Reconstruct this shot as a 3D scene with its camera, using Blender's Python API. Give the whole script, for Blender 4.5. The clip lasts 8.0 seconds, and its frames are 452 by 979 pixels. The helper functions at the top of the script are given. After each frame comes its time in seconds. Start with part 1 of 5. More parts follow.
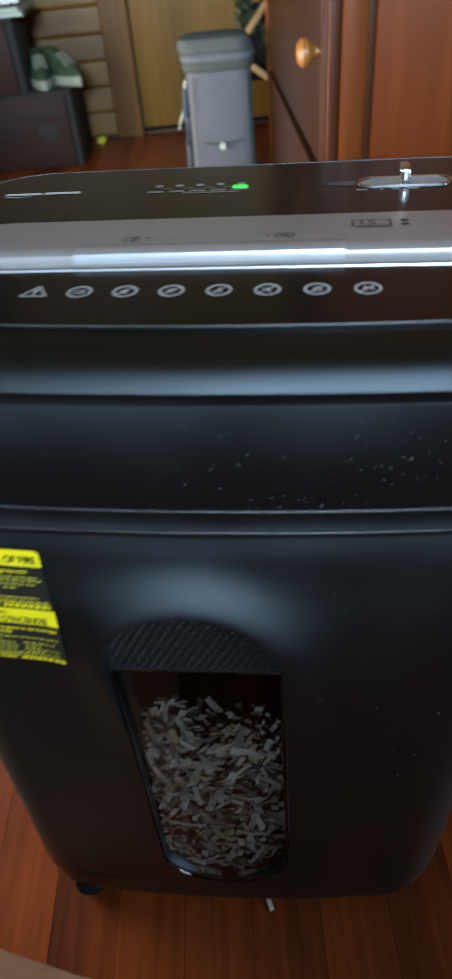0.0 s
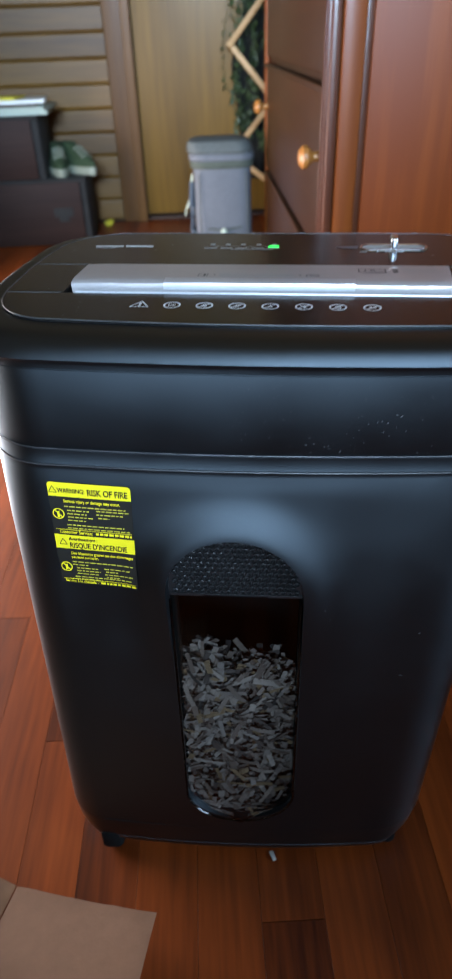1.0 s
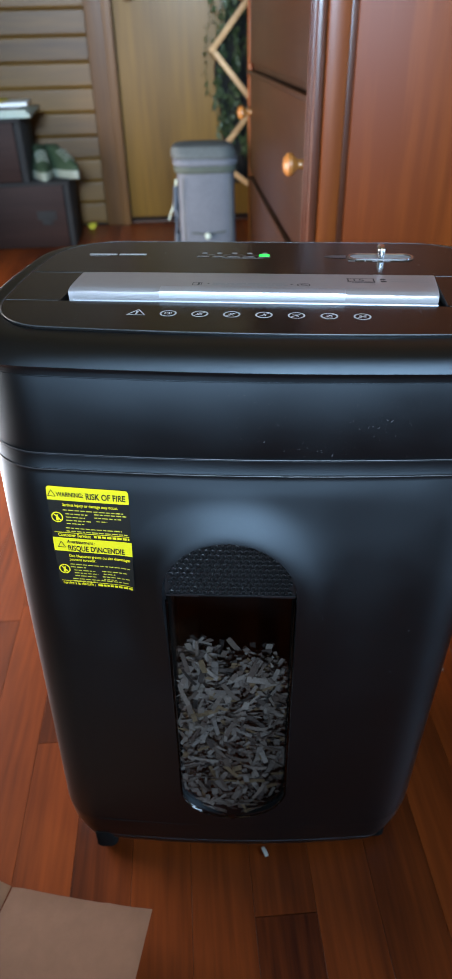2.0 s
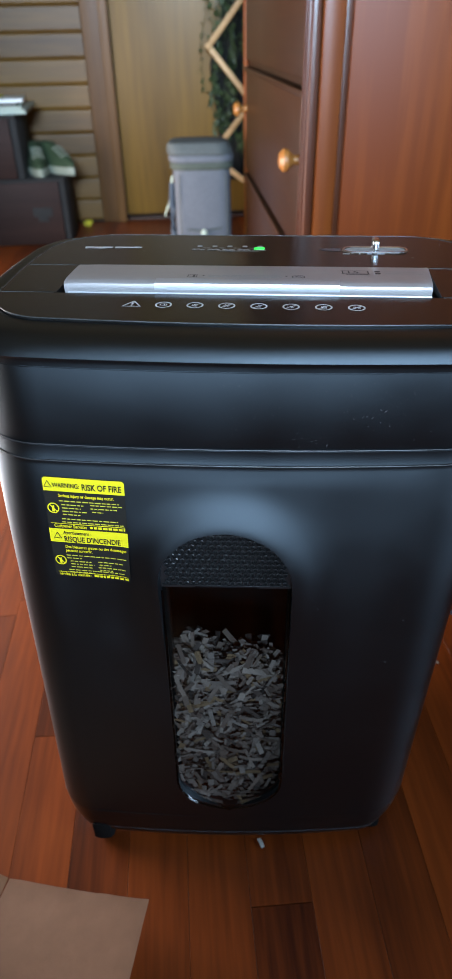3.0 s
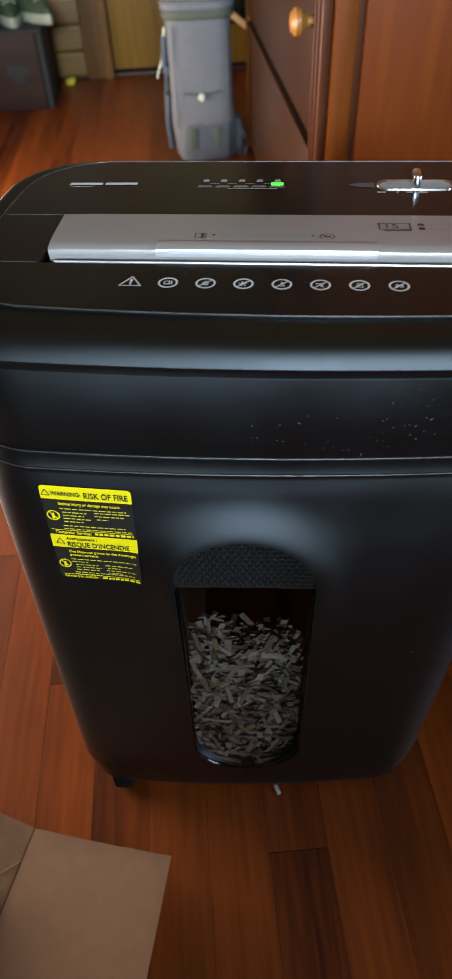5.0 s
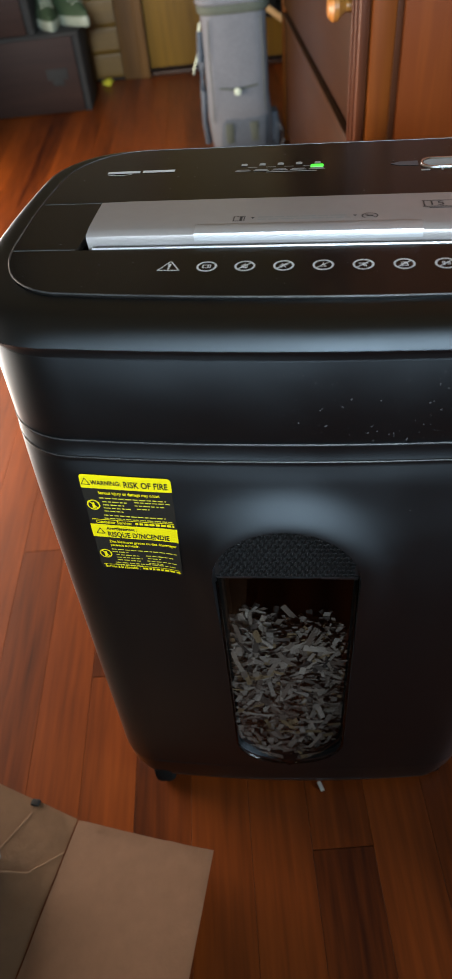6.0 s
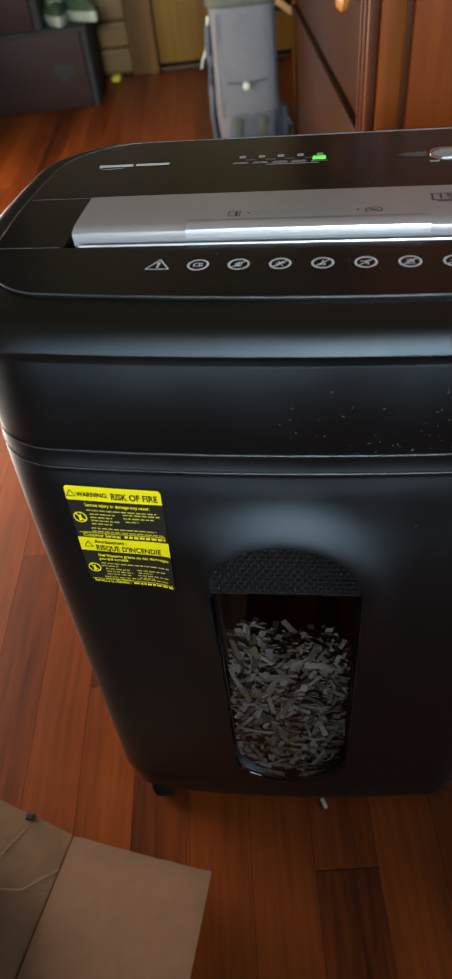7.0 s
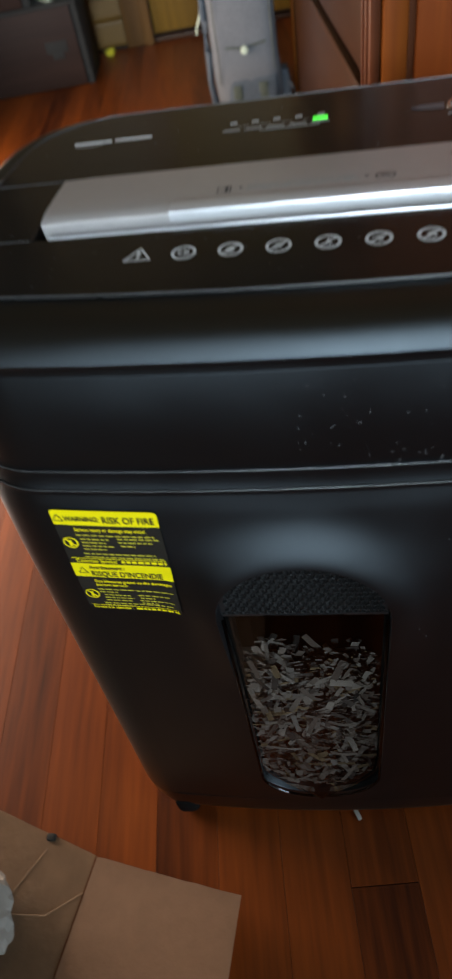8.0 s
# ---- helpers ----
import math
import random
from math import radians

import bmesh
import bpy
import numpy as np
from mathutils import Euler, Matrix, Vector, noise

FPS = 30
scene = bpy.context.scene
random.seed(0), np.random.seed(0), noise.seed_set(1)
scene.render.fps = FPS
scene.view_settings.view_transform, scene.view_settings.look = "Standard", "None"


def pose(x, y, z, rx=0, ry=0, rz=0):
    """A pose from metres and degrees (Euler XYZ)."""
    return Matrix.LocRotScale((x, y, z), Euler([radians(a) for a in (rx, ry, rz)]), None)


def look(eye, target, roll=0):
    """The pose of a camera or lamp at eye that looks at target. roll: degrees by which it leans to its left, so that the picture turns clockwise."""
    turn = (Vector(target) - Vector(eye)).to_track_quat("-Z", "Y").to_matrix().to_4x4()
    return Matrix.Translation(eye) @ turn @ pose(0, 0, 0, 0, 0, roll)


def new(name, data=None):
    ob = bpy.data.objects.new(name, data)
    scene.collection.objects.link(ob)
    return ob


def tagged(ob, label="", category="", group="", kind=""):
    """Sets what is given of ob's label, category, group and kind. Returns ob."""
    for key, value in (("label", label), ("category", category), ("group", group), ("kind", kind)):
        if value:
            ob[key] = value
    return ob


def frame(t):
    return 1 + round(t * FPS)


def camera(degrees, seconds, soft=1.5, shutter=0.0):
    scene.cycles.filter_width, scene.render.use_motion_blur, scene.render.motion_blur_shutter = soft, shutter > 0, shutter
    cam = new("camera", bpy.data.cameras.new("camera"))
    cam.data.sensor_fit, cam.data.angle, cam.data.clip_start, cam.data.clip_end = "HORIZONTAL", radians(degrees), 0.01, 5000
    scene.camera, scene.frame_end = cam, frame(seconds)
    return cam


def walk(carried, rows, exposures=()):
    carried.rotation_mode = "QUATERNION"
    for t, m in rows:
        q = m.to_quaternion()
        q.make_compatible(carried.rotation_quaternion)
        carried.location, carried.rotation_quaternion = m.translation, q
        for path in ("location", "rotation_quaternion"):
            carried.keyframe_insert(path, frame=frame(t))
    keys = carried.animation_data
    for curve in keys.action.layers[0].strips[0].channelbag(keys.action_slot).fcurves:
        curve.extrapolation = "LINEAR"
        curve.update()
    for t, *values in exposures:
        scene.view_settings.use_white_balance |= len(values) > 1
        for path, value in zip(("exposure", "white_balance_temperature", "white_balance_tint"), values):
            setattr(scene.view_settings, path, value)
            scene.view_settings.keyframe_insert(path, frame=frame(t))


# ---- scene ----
cam = camera(38.0, 8.0, soft=1.5, shutter=0.5)
PATH = [
    (0, (0.064, -0.218, 0.673), (-0.244, 1.253, -0.646), -5.9),
    (0.2, (0.058, -0.248, 0.680), (-0.267, 1.234, -0.624), -4.9),
    (0.5, (0.056, -0.302, 0.684), (-0.268, 1.197, -0.601), -5.9),
    (0.7, (0.049, -0.333, 0.685), (-0.259, 1.222, -0.534), -4.6),
    (1, (0.043, -0.363, 0.694), (-0.206, 1.259, -0.449), -2.2),
    (1.2, (0.038, -0.369, 0.700), (-0.173, 1.272, -0.42), -1.4),
    (1.5, (0.035, -0.371, 0.702), (-0.165, 1.268, -0.426), -1.4),
    (3, (0.037, -0.379, 0.699), (-0.149, 1.251, -0.444), -1.3),
    (3.2, (0.037, -0.379, 0.698), (-0.145, 1.253, -0.442), -1.2),
    (3.5, (0.035, -0.368, 0.716), (-0.139, 1.217, -0.49), -0.2),
    (3.7, (0.033, -0.352, 0.739), (-0.126, 1.199, -0.512), -0.4),
    (4, (0.025, -0.315, 0.762), (-0.118, 1.165, -0.576), -0.1),
    (4.2, (0.022, -0.3, 0.748), (-0.1, 1.146, -0.629), -0.1),
    (4.5, (0.02, -0.288, 0.739), (-0.107, 1.112, -0.684), -0.8),
    (6, (0.017, -0.287, 0.724), (-0.277, 1.079, -0.707), -6.7),
    (6.2, (0.015, -0.289, 0.724), (-0.29, 1.082, -0.699), -6.9),
    (6.5, (0.026, -0.289, 0.728), (-0.286, 1.091, -0.686), -7.7),
    (6.8, (0.02, -0.279, 0.717), (-0.293, 1.094, -0.704), -6.5),
    (7, (0.023, -0.263, 0.712), (-0.303, 1.093, -0.721), -7.5),
    (7.2, (0.02, -0.238, 0.7), (-0.312, 1.104, -0.744), -9.0),
    (7.5, (0.02, -0.202, 0.687), (-0.315, 1.094, -0.799), -9.1),
    (7.7, (0.019, -0.197, 0.67), (-0.333, 1.062, -0.843), -10.4),
    (8, (0.024, -0.217, 0.693), (-0.364, 1.08, -0.779), -12.6),
]
cam.data.dof.use_dof = True
cam.data.dof.focus_distance, cam.data.dof.aperture_fstop = 0.46, 14.0
walk(cam, [(t, look(eye, target, roll)) for t, eye, target, roll in PATH], [(0, -0.5, 6700, 14), (0.5, -0.45, 6600, 15), (1, -0.2, 6200, 17), (3, -0.2, 6300, 17), (3.5, -0.2, 6500, 18), (4, -0.4, 7200, 18), (4.5, -0.4, 7400, 19), (6, -0.4, 7600, 18), (6.5, -0.42, 7600, 18), (7, -0.6, 7700, 18), (7.5, -0.95, 7900, 18), (8, -0.62, 7700, 17)])

# ---- light ----
scene.view_settings.exposure = 0.0
ROOM = pose(0, 0, 0, 0, 0, 10.0)  # the walls and floor strips stand turned to the shredder
world = bpy.data.worlds.new("world")
scene.world = world
world.use_nodes = True
wt = world.node_tree
sky = wt.nodes.new("ShaderNodeTexSky")
sky.sky_type, sky.sun_disc, sky.sun_elevation, sky.sun_rotation = "NISHITA", False, radians(35), radians(200)
wt.links.new(sky.outputs[0], wt.nodes["Background"].inputs[0])
wt.nodes["Background"].inputs[1].default_value = 0.12


def window_light(name, u, v, z, sx, sz, turn, watts, colour, spread=180):
    """An area lamp in the opening of an unseen window, for the sky's light."""
    lamp = bpy.data.lights.new(name, "AREA")
    lamp.shape, lamp.size, lamp.size_y, lamp.energy, lamp.color = "RECTANGLE", sx, sz, watts, colour
    lamp.spread = radians(spread)
    ob = new(name, lamp)
    ob.matrix_world = ROOM @ pose(u, v, z, 90, 0, turn)
    return ob


# no window is in view; all three are assumed and set by the light
window_light("window_light_left", -0.98, 1.00, 0.36, 1.5, 0.60, -90, 48, (1.0, 0.93, 0.84), 160)
window_light("window_light_back", -0.20, -3.23, 1.70, 1.1, 0.6, 0, 84, (0.55, 0.80, 1.0), 54)
window_light("window_light_right", 1.48, -1.0, 0.75, 0.8, 0.9, 90, 30, (0.54, 0.79, 1.0), 110)



# ---- materials ----
def material(name, colour, rough=0.5, metal=0.0, spread=0.12, scale=40.0, bump=0.1, bump_scale=400.0, coat=0.0, spec=0.5, tint=(1.0, 1.0, 1.0)):
    """A surface with two scales of variation and a fine relief."""
    m = bpy.data.materials.new(name)
    m.use_nodes = True
    n, l = m.node_tree.nodes, m.node_tree.links
    b = n["Principled BSDF"]
    b.inputs["Roughness"].default_value, b.inputs["Metallic"].default_value = rough, metal
    b.inputs["Coat Weight"].default_value, b.inputs["Specular IOR Level"].default_value = coat, spec
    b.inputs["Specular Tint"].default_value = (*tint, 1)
    tc = n.new("ShaderNodeTexCoord")
    big, fine, mix, ramp = n.new("ShaderNodeTexNoise"), n.new("ShaderNodeTexNoise"), n.new("ShaderNodeMix"), n.new("ShaderNodeMapRange")
    big.inputs["Scale"].default_value, fine.inputs["Scale"].default_value = scale * 0.2, scale * 3
    fine.inputs["Detail"].default_value = 6
    l.new(tc.outputs["Object"], big.inputs["Vector"])
    l.new(tc.outputs["Object"], fine.inputs["Vector"])
    add = n.new("ShaderNodeMath")
    add.operation = "ADD"
    l.new(big.outputs[0], add.inputs[0])
    l.new(fine.outputs[0], add.inputs[1])
    ramp.inputs[1].default_value, ramp.inputs[2].default_value = 0.7, 1.3
    l.new(add.outputs[0], ramp.inputs[0])
    mix.data_type = "RGBA"
    lo = [c * (1 - spread) for c in colour]
    hi = [min(1, c * (1 + spread)) for c in colour]
    mix.inputs[6].default_value, mix.inputs[7].default_value = (*lo, 1), (*hi, 1)
    l.new(ramp.outputs[0], mix.inputs[0])
    l.new(mix.outputs[2], b.inputs["Base Color"])
    if bump:
        tx, bp = n.new("ShaderNodeTexNoise"), n.new("ShaderNodeBump")
        tx.inputs["Scale"].default_value, tx.inputs["Detail"].default_value = bump_scale, 4
        l.new(tc.outputs["Object"], tx.inputs["Vector"])
        bp.inputs["Strength"].default_value, bp.inputs["Distance"].default_value = bump, 0.002
        l.new(tx.outputs[0], bp.inputs["Height"])
        l.new(bp.outputs[0], b.inputs["Normal"])
    return m


def wood(name, dark, light, along="Y", rough=0.35, coat=0.0, grain=14.0, per_piece=0.35, knots=False, gloss=0.35):
    """Wood with long grain; pieces differ by their own random value."""
    m = bpy.data.materials.new(name)
    m.use_nodes = True
    n, l = m.node_tree.nodes, m.node_tree.links
    b = n["Principled BSDF"]
    b.inputs["Roughness"].default_value, b.inputs["Coat Weight"].default_value, b.inputs["Coat Roughness"].default_value = rough, coat, 0.25
    b.inputs["Specular IOR Level"].default_value = gloss
    tc, mp, oi = n.new("ShaderNodeTexCoord"), n.new("ShaderNodeMapping"), n.new("ShaderNodeObjectInfo")
    sc = [1.0, 1.0, 1.0]
    sc["XYZ".index(along)] = 0.06
    mp.inputs["Scale"].default_value = sc
    shift = n.new("ShaderNodeVectorMath")
    shift.operation = "MULTIPLY_ADD"
    shift.inputs[1].default_value, shift.inputs[2].default_value = (7.0, 11.0, 5.0), (0, 0, 0)
    l.new(oi.outputs["Random"], shift.inputs[0])
    plus = n.new("ShaderNodeVectorMath")
    l.new(tc.outputs["Object"], plus.inputs[0])
    l.new(shift.outputs[0], plus.inputs[1])
    l.new(plus.outputs[0], mp.inputs["Vector"])
    a, f = n.new("ShaderNodeTexNoise"), n.new("ShaderNodeTexNoise")
    a.inputs["Scale"].default_value, a.inputs["Detail"].default_value, a.inputs["Distortion"].default_value = grain, 5, 0.6
    f.inputs["Scale"].default_value, f.inputs["Detail"].default_value = grain * 14, 3
    l.new(mp.outputs[0], a.inputs["Vector"])
    l.new(mp.outputs[0], f.inputs["Vector"])
    mx = n.new("ShaderNodeMath")
    mx.operation = "MULTIPLY_ADD"
    mx.inputs[1].default_value = 0.55
    l.new(f.outputs[0], mx.inputs[0])
    l.new(a.outputs[0], mx.inputs[2])
    pp = n.new("ShaderNodeMath")
    pp.operation = "MULTIPLY_ADD"
    pp.inputs[1].default_value = per_piece
    l.new(oi.outputs["Random"], pp.inputs[0])
    l.new(mx.outputs[0], pp.inputs[2])
    r = n.new("ShaderNodeMapRange")
    r.inputs[1].default_value, r.inputs[2].default_value = 0.55 + per_piece * 0.1, 1.0 + per_piece * 0.8
    l.new(pp.outputs[0], r.inputs[0])
    mix = n.new("ShaderNodeMix")
    mix.data_type = "RGBA"
    mix.inputs[6].default_value, mix.inputs[7].default_value = (*dark, 1), (*light, 1)
    l.new(r.outputs[0], mix.inputs[0])
    out = mix.outputs[2]
    if knots:
        v, kr, km = n.new("ShaderNodeTexVoronoi"), n.new("ShaderNodeMapRange"), n.new("ShaderNodeMix")
        v.inputs["Scale"].default_value = 5.0
        k2 = n.new("ShaderNodeMapping")
        s2 = [1.6, 1.6, 1.6]
        s2["XYZ".index(along)] = 0.8
        k2.inputs["Scale"].default_value = s2
        l.new(plus.outputs[0], k2.inputs["Vector"])
        l.new(k2.outputs[0], v.inputs["Vector"])
        kr.inputs[1].default_value, kr.inputs[2].default_value, kr.inputs[3].default_value, kr.inputs[4].default_value = 0.04, 0.13, 0.75, 0.0
        l.new(v.outputs["Distance"], kr.inputs[0])
        km.data_type = "RGBA"
        km.inputs[7].default_value = (dark[0] * 0.35, dark[1] * 0.3, dark[2] * 0.3, 1)
        l.new(kr.outputs[0], km.inputs[0])
        l.new(out, km.inputs[6])
        out = km.outputs[2]
    l.new(out, b.inputs["Base Color"])
    bp = n.new("ShaderNodeBump")
    bp.inputs["Strength"].default_value, bp.inputs["Distance"].default_value = 0.12, 0.001
    l.new(mx.outputs[0], bp.inputs["Height"])
    l.new(bp.outputs[0], b.inputs["Normal"])
    return m


def textured_plastic(name, colour, rough, tint):
    """Finely grained plastic: a dark ground under a soft sheen without long tails."""
    m = bpy.data.materials.new(name)
    m.use_nodes = True
    n, l = m.node_tree.nodes, m.node_tree.links
    n.remove(n["Principled BSDF"])
    df, gs, mx, fr = n.new("ShaderNodeBsdfDiffuse"), n.new("ShaderNodeBsdfGlossy"), n.new("ShaderNodeMixShader"), n.new("ShaderNodeFresnel")
    tc, tx, bp = n.new("ShaderNodeTexCoord"), n.new("ShaderNodeTexNoise"), n.new("ShaderNodeBump")
    wear, span = n.new("ShaderNodeTexNoise"), n.new("ShaderNodeMapRange")
    df.inputs[0].default_value, gs.inputs[0].default_value = (*colour, 1), (*tint, 1)
    gs.distribution = "BECKMANN"
    wear.inputs["Scale"].default_value, wear.inputs["Detail"].default_value = 14, 5
    span.inputs[1].default_value, span.inputs[2].default_value, span.inputs[3].default_value, span.inputs[4].default_value = 0.3, 0.7, rough - 0.03, rough + 0.03
    tx.inputs["Scale"].default_value, tx.inputs["Detail"].default_value = 1300, 3
    bp.inputs["Strength"].default_value, bp.inputs["Distance"].default_value = 0.10, 0.0003
    fr.inputs[0].default_value = 1.7
    l.new(tc.outputs["Object"], tx.inputs["Vector"])
    l.new(tc.outputs["Object"], wear.inputs["Vector"])
    l.new(wear.outputs[0], span.inputs[0])
    l.new(span.outputs[0], gs.inputs["Roughness"])
    l.new(tx.outputs[0], bp.inputs["Height"])
    l.new(bp.outputs[0], gs.inputs["Normal"])
    l.new(fr.outputs[0], mx.inputs[0])
    l.new(df.outputs[0], mx.inputs[1])
    l.new(gs.outputs[0], mx.inputs[2])
    l.new(mx.outputs[0], n["Material Output"].inputs[0])
    return m


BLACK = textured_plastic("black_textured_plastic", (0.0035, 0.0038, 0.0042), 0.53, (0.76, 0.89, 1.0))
GLOSS = material("black_smooth_plastic", (0.009, 0.0085, 0.008), 0.18, spread=0.15, bump=0.004, spec=0.24)
HEX = material("honeycomb_black_plastic", (0.010, 0.0103, 0.011), 0.30, spread=0.2, bump=0.01, spec=0.7)
# near-black that puts the shade of joint and slot into the colour
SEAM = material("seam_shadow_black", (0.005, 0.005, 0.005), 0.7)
LINER = material("bin_liner_black", (0.004, 0.004, 0.004), 0.8, spec=0.15)
SILVER = material("silver_painted_plastic", (0.41, 0.38, 0.375), 0.36, 0.30, spread=0.04, bump=0.008, bump_scale=1500)
SILVER_LIGHT = material("pale_silver_plastic", (0.56, 0.56, 0.58), 0.30, 0.30, spread=0.03, bump=0.006, bump_scale=1500)
CHROME = material("satin_chrome", (0.72, 0.73, 0.75), 0.2, 1.0, spread=0.03, bump=0.0)
PRINT = material("white_print", (0.62, 0.63, 0.64), 0.5, spread=0.03, bump=0.0)
GREY_PRINT = material("grey_print", (0.34, 0.34, 0.34), 0.5, spread=0.03, bump=0.0)
DARK_PRINT = material("dark_print", (0.03, 0.03, 0.032), 0.5, spread=0.03, bump=0.0)
YELLOW = material("label_yellow", (0.84, 0.68, 0.010), 0.42, spread=0.03, bump=0.0)
LABEL_BLACK = material("label_black", (0.016, 0.015, 0.012), 0.4, spread=0.05, bump=0.0)
FINE_PRINT = material("label_fine_print", (0.55, 0.46, 0.04), 0.5, spread=0.1, bump=0.0)
# pale grey stands for the light thin edges catch, besides their scuffs
EDGE = material("scuffed_glint_edge", (0.045, 0.045, 0.047), 0.4, spread=0.4, scale=120, bump=0.0)
DUST = material("pale_dust", (0.075, 0.075, 0.08), 0.9, spread=0.1, bump=0.0)
FLOOR_WOOD = wood("cherry_floor_wood", (0.024, 0.0034, 0.0007), (0.245, 0.051, 0.0072), "Y", 0.40, 0.0, 11.0, 0.34, gloss=0.26)
FLOOR_GAP = material("floor_joint", (0.015, 0.006, 0.004), 0.8)
CHERRY = wood("orange_cherry_veneer", (0.130, 0.026, 0.0026), (0.232, 0.055, 0.0060), "Z", 0.46, 0.0, 5.0, 0.0, gloss=0.2)
RED_EDGE = wood("red_mahogany_edge", (0.045, 0.011, 0.004), (0.095, 0.026, 0.009), "Z", 0.34, 0.1, 6.0, 0.0)
CHERRY_EDGE = wood("orange_cherry_edge", (0.135, 0.030, 0.0034), (0.225, 0.058, 0.0068), "Z", 0.42, 0.05, 6.0, 0.0, gloss=0.25)
DARKWOOD = wood("dark_mahogany", (0.016, 0.006, 0.003), (0.038, 0.014, 0.006), "Y", 0.40, 0.05, 6.0, 0.2, gloss=0.22)
PINE = wood("knotty_pine_boards", (0.054, 0.022, 0.0023), (0.156, 0.071, 0.0076), "X", 0.5, 0.0, 7.0, 0.3, True)
PINE_TRIM = wood("pine_trim", (0.068, 0.027, 0.0065), (0.145, 0.062, 0.0145), "Z", 0.5, 0.0, 9.0, 0.2)
DOORWOOD = wood("door_veneer", (0.080, 0.038, 0.0040), (0.162, 0.081, 0.0088), "Z", 0.45, 0.0, 4.0, 0.0)
LATH = wood("pale_wood_lath", (0.34, 0.19, 0.075), (0.50, 0.31, 0.14), "X", 0.5, 0.0, 12.0, 0.2)
KNOB_WOOD = material("amber_knob_wood", (0.30, 0.115, 0.022), 0.42, spread=0.1, coat=0.1)
BROWN_BOX = wood("dark_brown_board", (0.017, 0.0078, 0.0060), (0.036, 0.0175, 0.0130), "X", 0.6, 0.0, 8.0, 0.2, gloss=0.12)
NAVY = material("slate_nylon", (0.088, 0.094, 0.108), 0.8, spread=0.12, bump=0.4, bump_scale=500)
NAVY_DARK = material("dark_slate_nylon", (0.045, 0.058, 0.075), 0.8, spread=0.2, bump=0.4, bump_scale=500)
OLIVE = material("dark_green_webbing", (0.045, 0.055, 0.042), 0.8, spread=0.2, bump=0.3, bump_scale=900)
LID_GREY = material("dark_grey_green_nylon", (0.058, 0.066, 0.064), 0.8, spread=0.2, bump=0.4, bump_scale=500)
PALE_CORD = material("pale_green_cord", (0.36, 0.42, 0.34), 0.7)
CARD = material("cardboard", (0.32, 0.185, 0.115), 0.75, spread=0.08, scale=25, bump=0.2, bump_scale=180)
CARD_DARK = material("cardboard_inside", (0.28, 0.165, 0.095), 0.8, spread=0.12, scale=20, bump=0.3, bump_scale=120)
PLASTER = material("dark_wall_paint", (0.13, 0.075, 0.04), 0.7, scale=6)
CEILING_WOOD = wood("plain_pine_ceiling", (0.26, 0.15, 0.06), (0.42, 0.26, 0.11), "X", 0.6, 0.0, 6.0, 0.0)
LEAF = material("dark_vine_leaf", (0.035, 0.055, 0.018), 0.5, spread=0.35, bump=0.0)
CLOTH_BLACK = material("black_cloth", (0.014, 0.013, 0.012), 0.9, spread=0.3, bump=0.4, bump_scale=300)
SHOE_GREEN = material("green_shoe_fabric", (0.022, 0.043, 0.016), 0.8, spread=0.25, bump=0.4, bump_scale=500)
SHOE_SOLE = material("white_shoe_rubber", (0.22, 0.235, 0.18), 0.6)
PAPER = material("white_paper", (0.62, 0.63, 0.60), 0.7, spread=0.04)
PAPER_GREY = material("greyish_paper", (0.24, 0.215, 0.19), 0.7, spread=0.1)
PAPER_GREEN = material("pale_green_paper", (0.34, 0.39, 0.33), 0.7, spread=0.04)
PAPER_YELLOW = material("yellow_paper", (0.55, 0.45, 0.03), 0.7)
CABLE = material("dark_blue_cable", (0.02, 0.025, 0.04), 0.4)


def island_material(name, colours, rough=0.8):
    """Each loose piece of one mesh takes one of the colours."""
    m = bpy.data.materials.new(name)
    m.use_nodes = True
    n, l = m.node_tree.nodes, m.node_tree.links
    g, r = n.new("ShaderNodeNewGeometry"), n.new("ShaderNodeValToRGB")
    r.color_ramp.interpolation = "CONSTANT"
    e = r.color_ramp.elements
    while len(e) < len(colours):
        e.new(0.5)
    for k, c in enumerate(colours):
        e[k].position, e[k].color = k / len(colours), (*c, 1)
    l.new(g.outputs["Random Per Island"], r.inputs[0])
    tc, nz, mx = n.new("ShaderNodeTexCoord"), n.new("ShaderNodeTexNoise"), n.new("ShaderNodeMix")
    nz.inputs["Scale"].default_value = 700
    l.new(tc.outputs["Object"], nz.inputs["Vector"])
    mx.data_type, mx.blend_type = "RGBA", "MULTIPLY"
    mx.inputs[0].default_value = 0.4
    l.new(r.outputs[0], mx.inputs[6])
    l.new(nz.outputs[0], mx.inputs[7])
    l.new(mx.outputs[2], n["Principled BSDF"].inputs["Base Color"])
    n["Principled BSDF"].inputs["Roughness"].default_value = rough
    return m


SHREDS = island_material("shredded_paper", [(0.40, 0.33, 0.28), (0.50, 0.43, 0.37), (0.28, 0.22, 0.18), (0.42, 0.37, 0.33), (0.14, 0.115, 0.10), (0.55, 0.48, 0.42), (0.30, 0.24, 0.20), (0.05, 0.045, 0.04), (0.38, 0.32, 0.28), (0.22, 0.17, 0.14), (0.46, 0.40, 0.35), (0.36, 0.25, 0.14)])

